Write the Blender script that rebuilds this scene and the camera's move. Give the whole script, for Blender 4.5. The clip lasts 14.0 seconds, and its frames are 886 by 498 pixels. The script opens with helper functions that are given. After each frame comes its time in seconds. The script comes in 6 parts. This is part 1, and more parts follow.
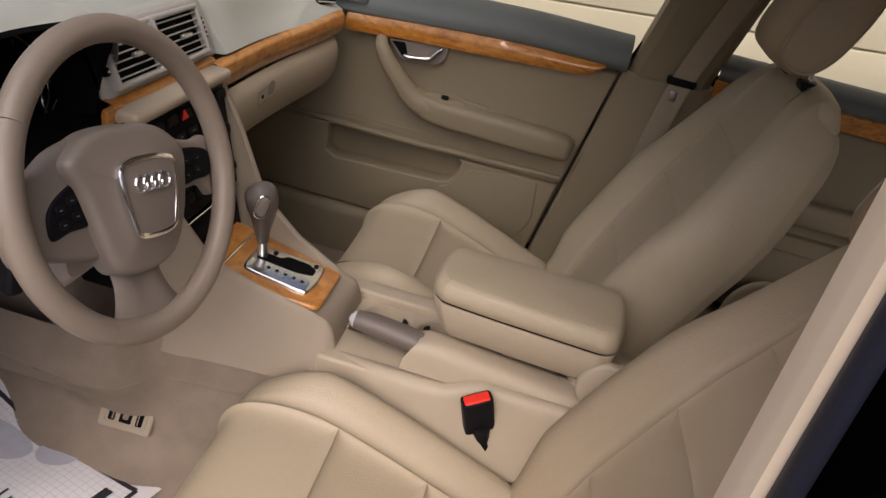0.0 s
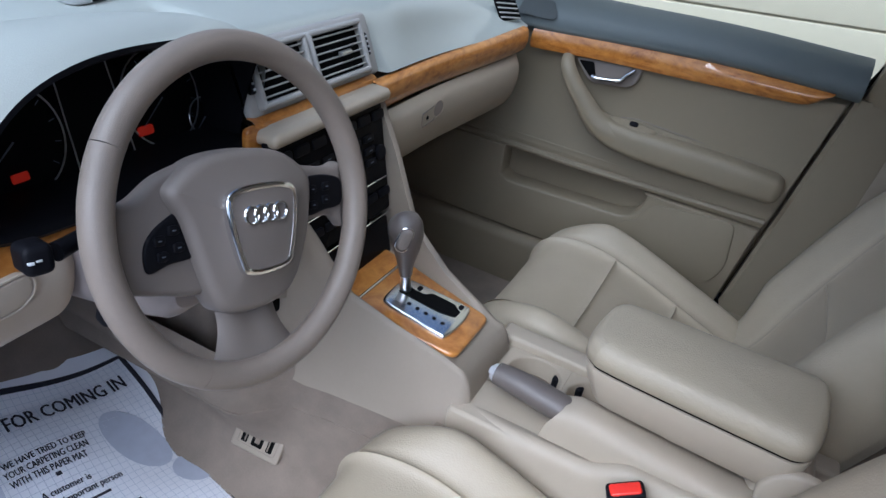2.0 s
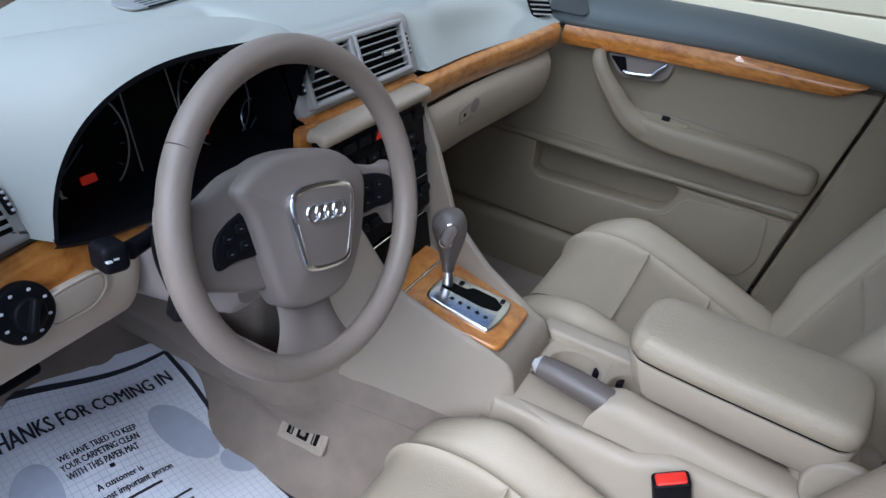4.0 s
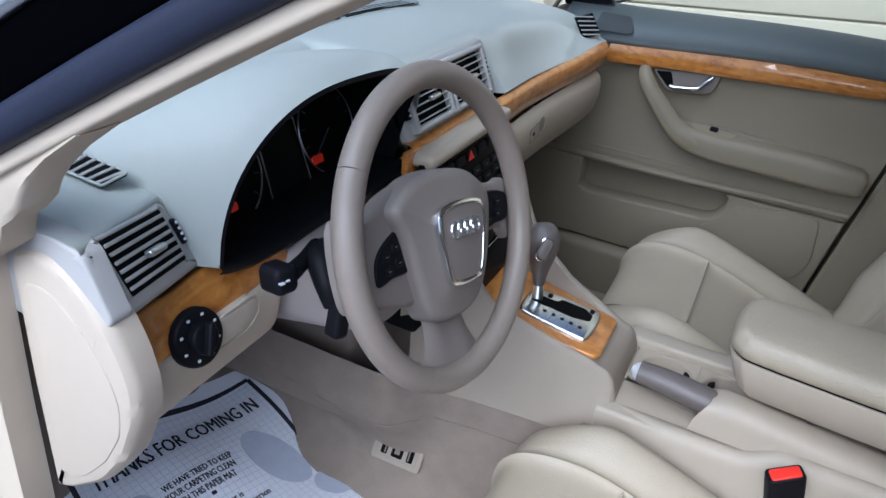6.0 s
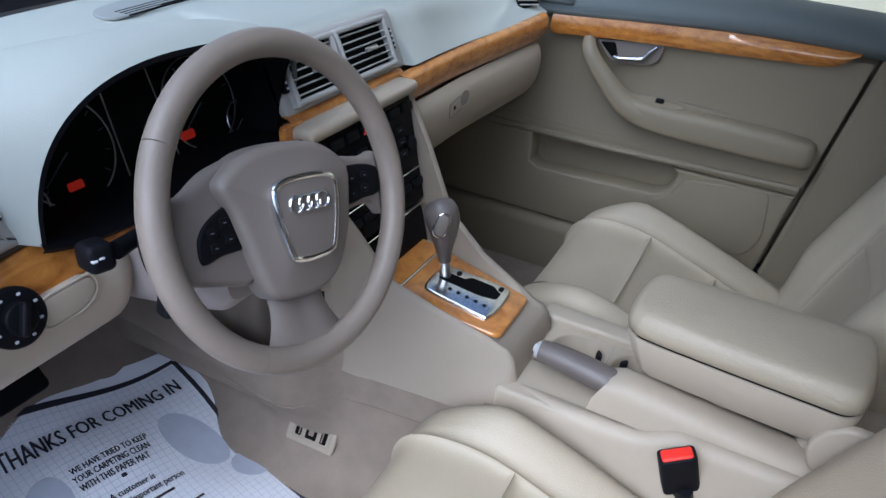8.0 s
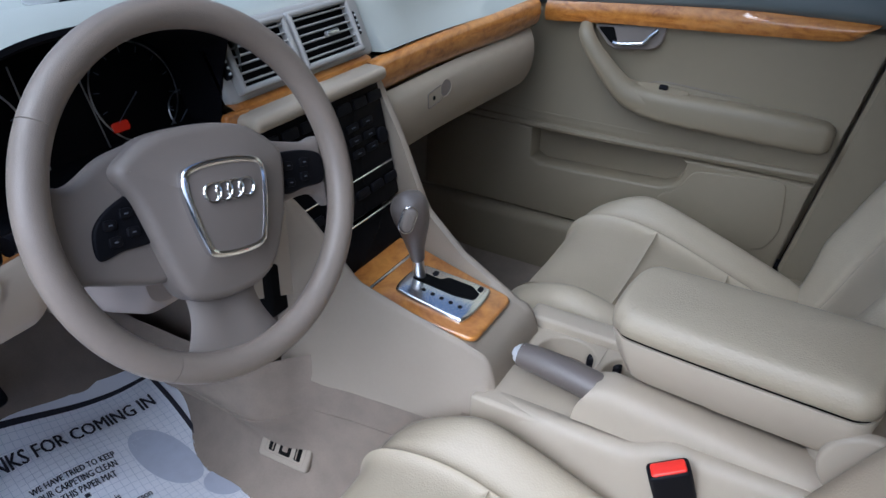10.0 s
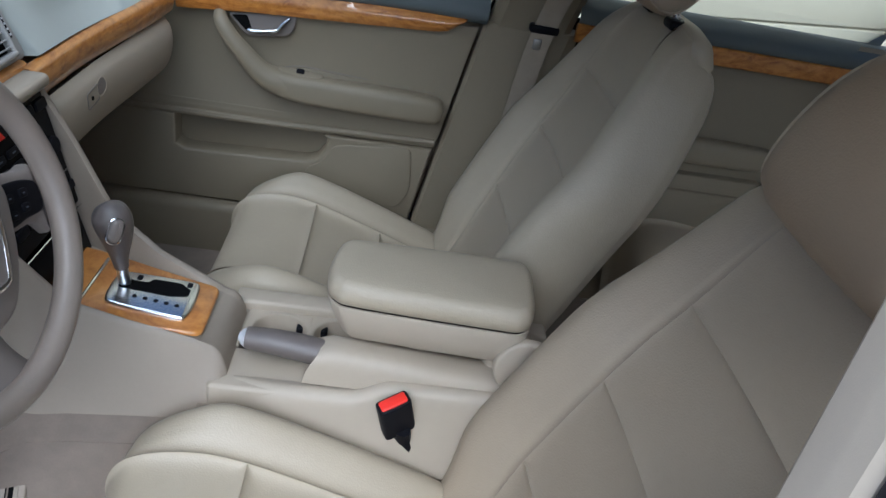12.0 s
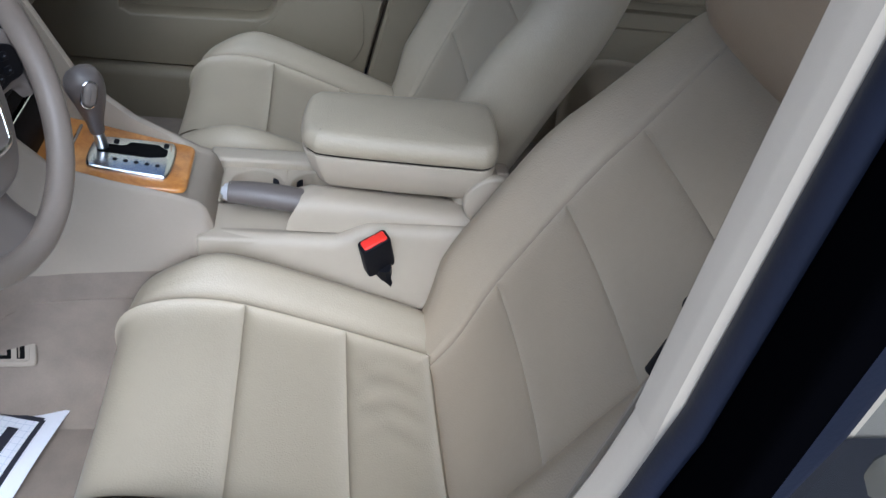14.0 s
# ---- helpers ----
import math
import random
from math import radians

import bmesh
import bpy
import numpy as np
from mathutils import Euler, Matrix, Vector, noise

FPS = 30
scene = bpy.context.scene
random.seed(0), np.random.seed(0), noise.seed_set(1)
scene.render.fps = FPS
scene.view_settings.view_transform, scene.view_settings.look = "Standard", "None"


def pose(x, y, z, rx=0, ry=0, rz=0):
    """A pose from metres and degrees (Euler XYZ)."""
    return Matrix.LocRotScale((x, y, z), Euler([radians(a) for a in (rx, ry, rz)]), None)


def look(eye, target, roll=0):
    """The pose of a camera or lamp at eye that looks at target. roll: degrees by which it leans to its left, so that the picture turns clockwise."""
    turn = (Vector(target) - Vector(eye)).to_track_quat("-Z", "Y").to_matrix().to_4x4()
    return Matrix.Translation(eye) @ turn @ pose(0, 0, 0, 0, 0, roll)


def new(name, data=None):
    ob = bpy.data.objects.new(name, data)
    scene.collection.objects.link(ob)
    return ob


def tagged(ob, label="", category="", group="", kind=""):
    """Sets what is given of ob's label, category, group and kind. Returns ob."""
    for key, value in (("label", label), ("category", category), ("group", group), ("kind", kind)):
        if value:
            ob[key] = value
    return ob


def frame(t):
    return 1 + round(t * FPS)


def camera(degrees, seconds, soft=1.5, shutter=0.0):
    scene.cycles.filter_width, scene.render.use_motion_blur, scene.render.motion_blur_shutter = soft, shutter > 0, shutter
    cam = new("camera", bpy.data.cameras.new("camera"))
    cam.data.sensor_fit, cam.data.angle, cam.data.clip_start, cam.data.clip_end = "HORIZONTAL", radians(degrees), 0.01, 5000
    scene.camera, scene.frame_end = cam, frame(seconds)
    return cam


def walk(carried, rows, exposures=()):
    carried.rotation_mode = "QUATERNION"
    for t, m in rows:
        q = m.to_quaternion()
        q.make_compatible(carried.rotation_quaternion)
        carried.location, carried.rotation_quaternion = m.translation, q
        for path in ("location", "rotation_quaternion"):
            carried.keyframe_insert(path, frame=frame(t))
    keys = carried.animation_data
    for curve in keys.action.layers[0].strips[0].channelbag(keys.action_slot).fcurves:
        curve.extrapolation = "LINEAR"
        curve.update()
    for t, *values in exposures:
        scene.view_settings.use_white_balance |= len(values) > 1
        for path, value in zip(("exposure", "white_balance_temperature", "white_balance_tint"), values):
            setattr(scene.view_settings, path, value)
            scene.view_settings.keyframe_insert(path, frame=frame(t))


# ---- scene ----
cam = camera(61.8, 14.0, soft=1.5)
PATH = [
    (0, (-1.006, -0.148, 1.294), (0.75, 0.0, 0.348), 13.8),
    (0.5, (-0.944, -0.155, 1.284), (0.76, 0.205, 0.3), 12.6),
    (1, (-0.891, -0.161, 1.282), (0.748, 0.406, 0.285), 11.4),
    (1.5, (-0.865, -0.157, 1.275), (0.727, 0.473, 0.242), 10.6),
    (2, (-0.857, -0.166, 1.277), (0.746, 0.476, 0.268), 10.5),
    (4.5, (-0.898, -0.117, 1.282), (0.674, 0.564, 0.25), 9.3),
    (5, (-0.914, -0.077, 1.279), (0.654, 0.615, 0.249), 11.5),
    (5.5, (-0.965, -0.027, 1.285), (0.667, 0.672, 0.364), 10.8),
    (6, (-0.985, -0.028, 1.27), (0.626, 0.658, 0.303), 6.6),
    (6.5, (-0.965, -0.063, 1.281), (0.683, 0.565, 0.338), 6.5),
    (7, (-0.944, -0.099, 1.285), (0.688, 0.605, 0.368), 6.3),
    (7.5, (-0.912, -0.138, 1.284), (0.699, 0.592, 0.349), 5.0),
    (8, (-0.887, -0.173, 1.266), (0.679, 0.545, 0.251), 5.2),
    (10.5, (-0.781, -0.225, 1.207), (0.756, 0.595, 0.225), 1.9),
    (11, (-0.852, -0.182, 1.262), (0.819, 0.408, 0.335), 6.5),
    (11.5, (-0.906, -0.126, 1.291), (0.862, 0.016, 0.366), 10.4),
    (12, (-0.91, -0.108, 1.289), (0.817, -0.323, 0.305), 11.1),
    (12.5, (-0.9, -0.073, 1.289), (0.764, -0.594, 0.31), 11.8),
    (13, (-0.909, -0.06, 1.311), (0.738, -0.576, 0.3), 9.6),
    (13.5, (-0.95, -0.07, 1.314), (0.632, -0.561, 0.193), 9.7),
    (14, (-0.982, -0.076, 1.297), (0.525, -0.447, 0.036), 11.0),
]
# stops, kelvin and tint: the camera begins warm and settles cooler
EXPOSURES = [(0.0, -0.20, 6700, 19), (0.7, -0.12, 5550, 13), (1.4, 0.02, 4960, 9), (9.3, 0.13, 4940, 9), (10.9, 0.03, 4940, 8), (12.2, -0.04, 4980, 6), (14.0, 0.12, 4940, 7)]
walk(cam, [(t, look(eye, target, roll)) for t, eye, target, roll in PATH], EXPOSURES)

# ---- world, sun and light ----
world = bpy.data.worlds.new("daylight")
scene.world = world
world.use_nodes = True
wn = world.node_tree.nodes
sky = wn.new("ShaderNodeTexSky")
sky.sky_type, sky.sun_disc = "NISHITA", False
sky.sun_elevation, sky.sun_rotation = radians(46), radians(-85)
sky.air_density, sky.dust_density, sky.ozone_density = 0.7, 5.0, 0.4
wn["Background"].inputs["Strength"].default_value = 0.20
world.node_tree.links.new(sky.outputs["Color"], wn["Background"].inputs["Color"])

sun_data = bpy.data.lights.new("sun", "SUN")
sun_data.energy, sun_data.angle, sun_data.color = 2.9, radians(70), (1.0, 0.98, 0.95)
sun = new("sun", sun_data)
sun.matrix_world = look((-5.48, 0.48, 5.7), (0, 0, 0))


# ---- materials ----
def mat(name, col, rough=0.6, metal=0.0, var=0.06, scale=9.0, bump=0.0, bscale=400.0, coat=0.0, spec=0.5, emit=None, cells=False):
    m = bpy.data.materials.new(name)
    m.use_nodes = True
    nt = m.node_tree
    n, ln = nt.nodes, nt.links.new
    b = n["Principled BSDF"]
    b.inputs["Roughness"].default_value = rough
    b.inputs["Metallic"].default_value = metal
    b.inputs["Specular IOR Level"].default_value = spec
    b.inputs["Coat Weight"].default_value = coat
    b.inputs["Coat Roughness"].default_value = 0.06
    tc = n.new("ShaderNodeTexCoord")
    if var > 0:
        big, fine = n.new("ShaderNodeTexNoise"), n.new("ShaderNodeTexNoise")
        big.inputs["Scale"].default_value, fine.inputs["Scale"].default_value = scale, scale * 14
        big.inputs["Detail"].default_value = 4
        ln(tc.outputs["Object"], big.inputs["Vector"])
        ln(tc.outputs["Object"], fine.inputs["Vector"])
        mix = n.new("ShaderNodeMath")
        mix.operation = "MULTIPLY_ADD"
        ln(fine.outputs["Fac"], mix.inputs[0])
        mix.inputs[1].default_value = 0.35
        ln(big.outputs["Fac"], mix.inputs[2])
        ramp = n.new("ShaderNodeValToRGB")
        e = ramp.color_ramp.elements
        e[0].position, e[1].position = 0.35, 1.0
        e[0].color = (*[c * (1 - var) for c in col], 1)
        e[1].color = (*[min(1, c * (1 + var)) for c in col], 1)
        ln(mix.outputs[0], ramp.inputs["Fac"])
        ln(ramp.outputs["Color"], b.inputs["Base Color"])
    else:
        b.inputs["Base Color"].default_value = (*col, 1)
    if bump > 0:
        t = n.new("ShaderNodeTexVoronoi" if cells else "ShaderNodeTexNoise")
        t.inputs["Scale"].default_value = bscale
        ln(tc.outputs["Object"], t.inputs["Vector"])
        bp = n.new("ShaderNodeBump")
        bp.inputs["Strength"].default_value = bump
        bp.inputs["Distance"].default_value = 0.001
        ln(t.outputs["Distance" if cells else "Fac"], bp.inputs["Height"])
        ln(bp.outputs["Normal"], b.inputs["Normal"])
    if emit:
        b.inputs["Emission Color"].default_value = (*emit[:3], 1)
        b.inputs["Emission Strength"].default_value = emit[3]
    return m


def wood_mat():
    m = mat("burl_wood", (0.42, 0.17, 0.035), 0.38, var=0, coat=1.0)
    nt = m.node_tree
    n, ln = nt.nodes, nt.links.new
    n["Principled BSDF"].inputs["Coat Roughness"].default_value = 0.035
    tc = n.new("ShaderNodeTexCoord")
    mp = n.new("ShaderNodeMapping")
    mp.inputs["Scale"].default_value = (3.0, 3.0, 9.0)
    ln(tc.outputs["Object"], mp.inputs["Vector"])
    a, w, eye = n.new("ShaderNodeTexNoise"), n.new("ShaderNodeTexNoise"), n.new("ShaderNodeTexVoronoi")
    a.inputs["Scale"].default_value, a.inputs["Detail"].default_value, a.inputs["Distortion"].default_value = 4.0, 7, 2.6
    w.inputs["Scale"].default_value, w.inputs["Detail"].default_value, w.inputs["Distortion"].default_value = 75.0, 5, 1.5
    eye.inputs["Scale"].default_value = 46.0
    ln(mp.outputs["Vector"], a.inputs["Vector"])
    ln(tc.outputs["Object"], w.inputs["Vector"])
    ln(tc.outputs["Object"], eye.inputs["Vector"])
    mx, me = n.new("ShaderNodeMath"), n.new("ShaderNodeMath")
    mx.operation = me.operation = "MULTIPLY_ADD"
    ln(w.outputs["Fac"], mx.inputs[0])
    mx.inputs[1].default_value = 0.34
    ln(a.outputs["Fac"], mx.inputs[2])
    ln(eye.outputs["Distance"], me.inputs[0])
    me.inputs[1].default_value = 0.16
    ln(mx.outputs[0], me.inputs[2])
    r = n.new("ShaderNodeValToRGB")
    e = r.color_ramp.elements
    e[0].position, e[0].color = 0.44, (0.17, 0.050, 0.007, 1)
    e[1].position, e[1].color = 0.92, (0.56, 0.245, 0.046, 1)
    mid = r.color_ramp.elements.new(0.66)
    mid.color = (0.40, 0.150, 0.022, 1)
    ln(me.outputs[0], r.inputs["Fac"])
    ln(r.outputs["Color"], n["Principled BSDF"].inputs["Base Color"])
    return m


LEATHER = mat("beige_leather", (0.378, 0.324, 0.232), 0.5, var=0.05, scale=7, bump=0.25, bscale=420, cells=True)
# Same leather, warmed and darkened to carry the shade on the driver's backrest.
LEATHER_SHADED = mat("shaded_beige_leather", (0.358, 0.292, 0.204), 0.52, var=0.05, scale=7, bump=0.25, bscale=420, cells=True)
# Same leather again, browned for the headrests' shade under the roof.
LEATHER_DARK_SHADE = mat("dark_shaded_beige_leather", (0.285, 0.215, 0.142), 0.55, var=0.05, scale=7, bump=0.25, bscale=420, cells=True)
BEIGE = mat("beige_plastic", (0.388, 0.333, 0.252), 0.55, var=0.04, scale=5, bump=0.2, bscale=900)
# Beige darkened to carry the shade on the doors, far sill and pillar.
BEIGE_SHADED = mat("shaded_beige_vinyl", (0.232, 0.193, 0.127), 0.55, var=0.04, scale=5, bump=0.2, bscale=700)
FABRIC = mat("pillar_fabric", (0.57, 0.487, 0.368), 0.85, var=0.04, scale=18, bump=0.07, bscale=1500)
# Lighter copy of the beige plastic for parts beside the driver's door.
CREAM = mat("cream_plastic", (0.49, 0.42, 0.325), 0.5, var=0.04, scale=5, bump=0.2, bscale=900)
MESH = mat("dark_speaker_mesh", (0.07, 0.078, 0.078), 0.7, var=0.08, scale=30, bump=0.9, bscale=900, cells=True)
LEDGE = mat("slate_grey_vinyl", (0.115, 0.135, 0.135), 0.55, var=0.04, scale=5, bump=0.3, bscale=800)
PAD = mat("grey_dash_vinyl", (0.425, 0.450, 0.408), 0.62, var=0.03, scale=4, bump=0.25, bscale=800)
GRILLE = mat("grey_grille_plastic", (0.30, 0.315, 0.305), 0.55, var=0.03, scale=6, bump=0.15, bscale=900)
TIP = mat("silver_lever_tip", (0.78, 0.79, 0.80), 0.35, 0.5, var=0.03, scale=40)
GREYTRIM = mat("grey_vent_plastic", (0.40, 0.39, 0.365), 0.5, var=0.03, scale=6, bump=0.15, bscale=900)
TAUPE = mat("taupe_wheel_leather", (0.236, 0.196, 0.160), 0.40, var=0.07, scale=14, bump=0.16, bscale=900, cells=True)
TAUPE2 = mat("taupe_plastic", (0.200, 0.171, 0.147), 0.44, var=0.04, scale=10, bump=0.15, bscale=900)
GRIP = mat("dark_taupe_grip", (0.122, 0.103, 0.090), 0.42, var=0.06, scale=20, bump=0.25, bscale=700)
COLUMN = mat("column_plastic", (0.33, 0.29, 0.27), 0.55, var=0.03, scale=8, bump=0.15, bscale=900)
BLACK = mat("black_plastic", (0.007, 0.007, 0.009), 0.5, var=0.1, scale=20, spec=0.10)
GLOSS = mat("gloss_black_panel", (0.005, 0.005, 0.006), 0.25, var=0.1, scale=20, spec=0.06)
# Near-black for rubber seals and for the shade inside gaps, slots and ducts.
DEEP = mat("seal_and_shade_black", (0.004, 0.004, 0.004), 0.9, var=0.1, scale=20, spec=0.1)
PAINT = mat("black_car_paint", (0.004, 0.004, 0.005), 0.12, var=0.1, scale=6, coat=0.6)
JAMB = mat("black_jamb_paint", (0.0012, 0.0012, 0.0016), 0.6, var=0.1, scale=6, spec=0.0)
RUBBER = mat("dark_blue_rubber_seal", (0.014, 0.017, 0.032), 0.55, spec=0.3, var=0.12, scale=12, bump=0.2, bscale=300)
CHROME = mat("chrome", (0.78, 0.78, 0.78), 0.12, 1.0, var=0.03, scale=30)
SATIN = mat("brushed_aluminium", (0.66, 0.67, 0.68), 0.28, 1.0, var=0.04, scale=40)
TUNNEL = mat("beige_tunnel_vinyl", (0.305, 0.257, 0.198), 0.6, var=0.05, scale=12, bump=0.4, bscale=900)
CARPET = mat("beige_carpet", (0.235, 0.192, 0.150), 0.95, var=0.14, scale=25, bump=0.8, bscale=900)
LINER = mat("headliner_fabric", (0.45, 0.41, 0.35), 0.95, var=0.04, scale=30, bump=0.2, bscale=900)
PAPER = mat("floor_mat_paper", (0.80, 0.81, 0.85), 0.85, var=0.03, scale=15, bump=0.25, bscale=40)
INK = mat("black_ink", (0.02, 0.02, 0.03), 0.8, var=0.1, scale=60)
INKBLUE = mat("grey_blue_ink", (0.50, 0.53, 0.62), 0.85, var=0.06, scale=60)
INKLINE = mat("pale_grid_ink", (0.60, 0.63, 0.70), 0.85, var=0.04, scale=60)
RED = mat("red_plastic", (0.75, 0.03, 0.015), 0.35, var=0.06, scale=30)
REDGLOW = mat("red_display", (0.2, 0.01, 0.005), 0.4, var=0, emit=(1.0, 0.03, 0.005, 0.12))
SILVER = mat("silver_plate", (0.74, 0.75, 0.76), 0.24, 1.0, var=0.03, scale=40)
STEEL = mat("steel", (0.5, 0.5, 0.5), 0.3, 1.0, var=0.05, scale=40)
STRAP = mat("belt_webbing", (0.33, 0.28, 0.21), 0.8, var=0.06, scale=60, bump=0.5, bscale=1200)
ASPHALT = mat("asphalt", (0.13, 0.128, 0.135), 0.9, var=0.3, scale=3, bump=0.6, bscale=140)
WALLPAINT = mat("cream_wall_paint", (0.42, 0.385, 0.275), 0.8, var=0.05, scale=1.2, bump=0.15, bscale=60)
RENDER = mat("grey_wall_render", (0.17, 0.165, 0.155), 0.9, var=0.12, scale=0.8, bump=0.4, bscale=60)
MARK = mat("dim_print", (0.10, 0.11, 0.13), 0.6, var=0.05, scale=60)
WHITEMARK = mat("white_marking", (0.62, 0.63, 0.64), 0.5, var=0.05, scale=60)
WOOD = wood_mat()


def glass_mat(name, tint, rough=0.0):
    m = bpy.data.materials.new(name)
    m.use_nodes = True
    nt = m.node_tree
    n, ln = nt.nodes, nt.links.new
    n.remove(n["Principled BSDF"])
    tr, gl, fr, mx = n.new("ShaderNodeBsdfTransparent"), n.new("ShaderNodeBsdfGlossy"), n.new("ShaderNodeFresnel"), n.new("ShaderNodeMixShader")
    tr.inputs["Color"].default_value = (*tint, 1)
    gl.inputs["Roughness"].default_value = rough
    fr.inputs["IOR"].default_value = 1.45
    ln(fr.outputs[0], mx.inputs[0])
    ln(tr.outputs[0], mx.inputs[1])
    ln(gl.outputs[0], mx.inputs[2])
    ln(mx.outputs[0], n["Material Output"].inputs["Surface"])
    return m


GLASS = glass_mat("window_glass", (0.93, 0.96, 0.94))
TINTED = glass_mat("tinted_glass", (0.45, 0.47, 0.49))
MIRROR = mat("mirror_glass", (0.85, 0.87, 0.88), 0.02, 1.0, var=0)


# ---- building helpers ----
V = Vector


def finish(bm, name, smooth=35):
    bmesh.ops.remove_doubles(bm, verts=bm.verts, dist=1e-5)
    bmesh.ops.recalc_face_normals(bm, faces=bm.faces)
    me = bpy.data.meshes.new(name)
    bm.to_mesh(me)
    bm.free()
    for p in me.polygons:
        p.use_smooth = True
    me.set_sharp_from_angle(angle=radians(smooth))
    return me


def part(name, bm, material, parent=None, label="", smooth=35):
    me = finish(bm, name, smooth) if isinstance(bm, bmesh.types.BMesh) else bm
    if material:
        me.materials.clear()
        me.materials.append(material)
    ob = new(name, me)
    if parent:
        ob.parent = parent
        ob.matrix_parent_inverse = Matrix.Translation(parent.location).inverted()
    return tagged(ob, label) if label else ob


def thing(name, at, label, category, group="", kind=""):
    ob = new(name)
    ob.location = at
    ob.empty_display_size = 0.05
    return tagged(ob, label, category, group, kind)


def spline(ctrl, n, closed=False):
    """n points along a smooth curve through the control points."""
    c = [V(p) for p in ctrl]
    k = len(c)
    out = []
    spans = k if closed else k - 1
    for i in range(n):
        s = i / (n if closed else n - 1) * spans
        j = min(int(s), spans - 1)
        f = s - j
        if closed:
            a, b, d, e = c[(j - 1) % k], c[j % k], c[(j + 1) % k], c[(j + 2) % k]
        else:
            b, d = c[j], c[j + 1]
            a = c[j - 1] if j > 0 else b * 2 - d
            e = c[j + 2] if j + 2 < k else d * 2 - b
        out.append(0.5 * (2 * b + (d - a) * f + (2 * a - 5 * b + 4 * d - e) * f * f + (3 * b - a - 3 * d + e) * f ** 3))
    return out


def along(ctrl):
    """A smooth curve through control points as a function of 0..1."""
    pts = np.array([list(p) for p in spline([tuple(p) + (0,) * (3 - len(p)) for p in ctrl], 160)])
    d = np.r_[0, np.cumsum(np.linalg.norm(np.diff(pts, axis=0), axis=1))]
    d /= d[-1]
    return lambda t: np.array([np.interp(t, d, pts[:, k]) for k in range(3)])


def rings(loops, closed=True, cap=True):
    """Joins loops of equal length into a skin."""
    bm = bmesh.new()
    vs = [[bm.verts.new(p) for p in loop] for loop in loops]
    n = len(loops[0])
    for a, b in zip(vs, vs[1:]):
        for i in range(n if closed else n - 1):
            j = (i + 1) % n
            bm.faces.new((a[i], a[j], b[j], b[i]))
    if cap and closed:
        bm.faces.new(vs[0])
        bm.faces.new(vs[-1][::-1])
    return bm


def skin(fn, nu, nv, u=(0, 1), v=(0, 1)):
    """A sheet of points fn(u, v)."""
    us, vs = np.linspace(*u, nu), np.linspace(*v, nv)
    return rings([[fn(a, b) for a in us] for b in vs], closed=False, cap=False)


def thicken(bm, d):
    bmesh.ops.solidify(bm, geom=bm.faces[:], thickness=d)
    return bm


def tube(pts, rad, n=12, closed=False, flat=1.0, up=None):
    """Sweeps a round or flattened section along points."""
    pts = [V(p) for p in pts]
    k = len(pts)
    rads = [rad] * k if isinstance(rad, (int, float)) else [float(np.interp(i / (k - 1), np.linspace(0, 1, len(rad)), rad)) for i in range(k)]
    loops, side = [], None
    for i, p in enumerate(pts):
        t = (pts[(i + 1) % k] - pts[i - 1]) if closed or 0 < i < k - 1 else (pts[1] - pts[0] if i == 0 else pts[-1] - pts[-2])
        t.normalize()
        if up is not None:
            side = t.cross(V(up)).normalized()
        elif side is None:
            side = t.orthogonal().normalized()
        else:
            side = (side - t * side.dot(t)).normalized()
        w = t.cross(side)
        loops.append([p + rads[i] * (math.cos(q) * side + flat * math.sin(q) * w) for q in np.linspace(0, 2 * math.pi, n, endpoint=False)])
    if closed:
        loops.append(loops[0])
        return rings(loops, cap=False)
    return rings(loops)


def rrect(w, h, r, n=4):
    """Outline of a rounded rectangle."""
    out = []
    for cx, cy, a0 in ((w / 2 - r, h / 2 - r, 0), (-w / 2 + r, h / 2 - r, 90), (-w / 2 + r, -h / 2 + r, 180), (w / 2 - r, -h / 2 + r, 270)):
        for k in range(n + 1):
            a = radians(a0 + 90 * k / n)
            out.append((cx + r * math.cos(a), cy + r * math.sin(a)))
    return out


def shrink(o, d):
    """Moves an outline inwards by d."""
    k = len(o)
    area = sum(o[i - 1][0] * o[i][1] - o[i][0] * o[i - 1][1] for i in range(k))
    s = 1 if area > 0 else -1
    out = []
    for i in range(k):
        a, b, c = V(o[i - 1]), V(o[i]), V(o[(i + 1) % k])
        e, f = (b - a), (c - b)
        if e.length < 1e-9 or f.length < 1e-9:
            e = f = c - a
        e.normalize(), f.normalize()
        n = V((-e.y - f.y, e.x + f.x))
        if n.length < 1e-6:
            n = V((-e.y, e.x))
        n.normalize()
        m = max(0.5, n.dot(V((-e.y, e.x))))
        out.append(tuple(b + s * n * (d / m)))
    return out


def prism(outline, depth, bevel=0.003, m=None, steps=3, dome=0.0):
    """A slab with rounded upper edges: outline in x, y; rises along z by depth. m places it."""
    loops = [[V((x, y, 0)) for x, y in outline]]
    for k in range(steps + 1):
        a = math.pi / 2 * k / steps
        o = shrink(outline, bevel * (1 - math.cos(a)))
        loops.append([V((x, y, depth - bevel + bevel * math.sin(a))) for x, y in o])
    if dome:
        cx, cy = sum(p[0] for p in outline) / len(outline), sum(p[1] for p in outline) / len(outline)
        base = loops[-1]
        for f in (0.8, 0.55, 0.3, 0.1):
            loops.append([V((cx + (p.x - cx) * f, cy + (p.y - cy) * f, depth + dome * (1 - f * f))) for p in base])
    bm = rings(loops)
    if m:
        bmesh.ops.transform(bm, matrix=m, verts=bm.verts)
    return bm


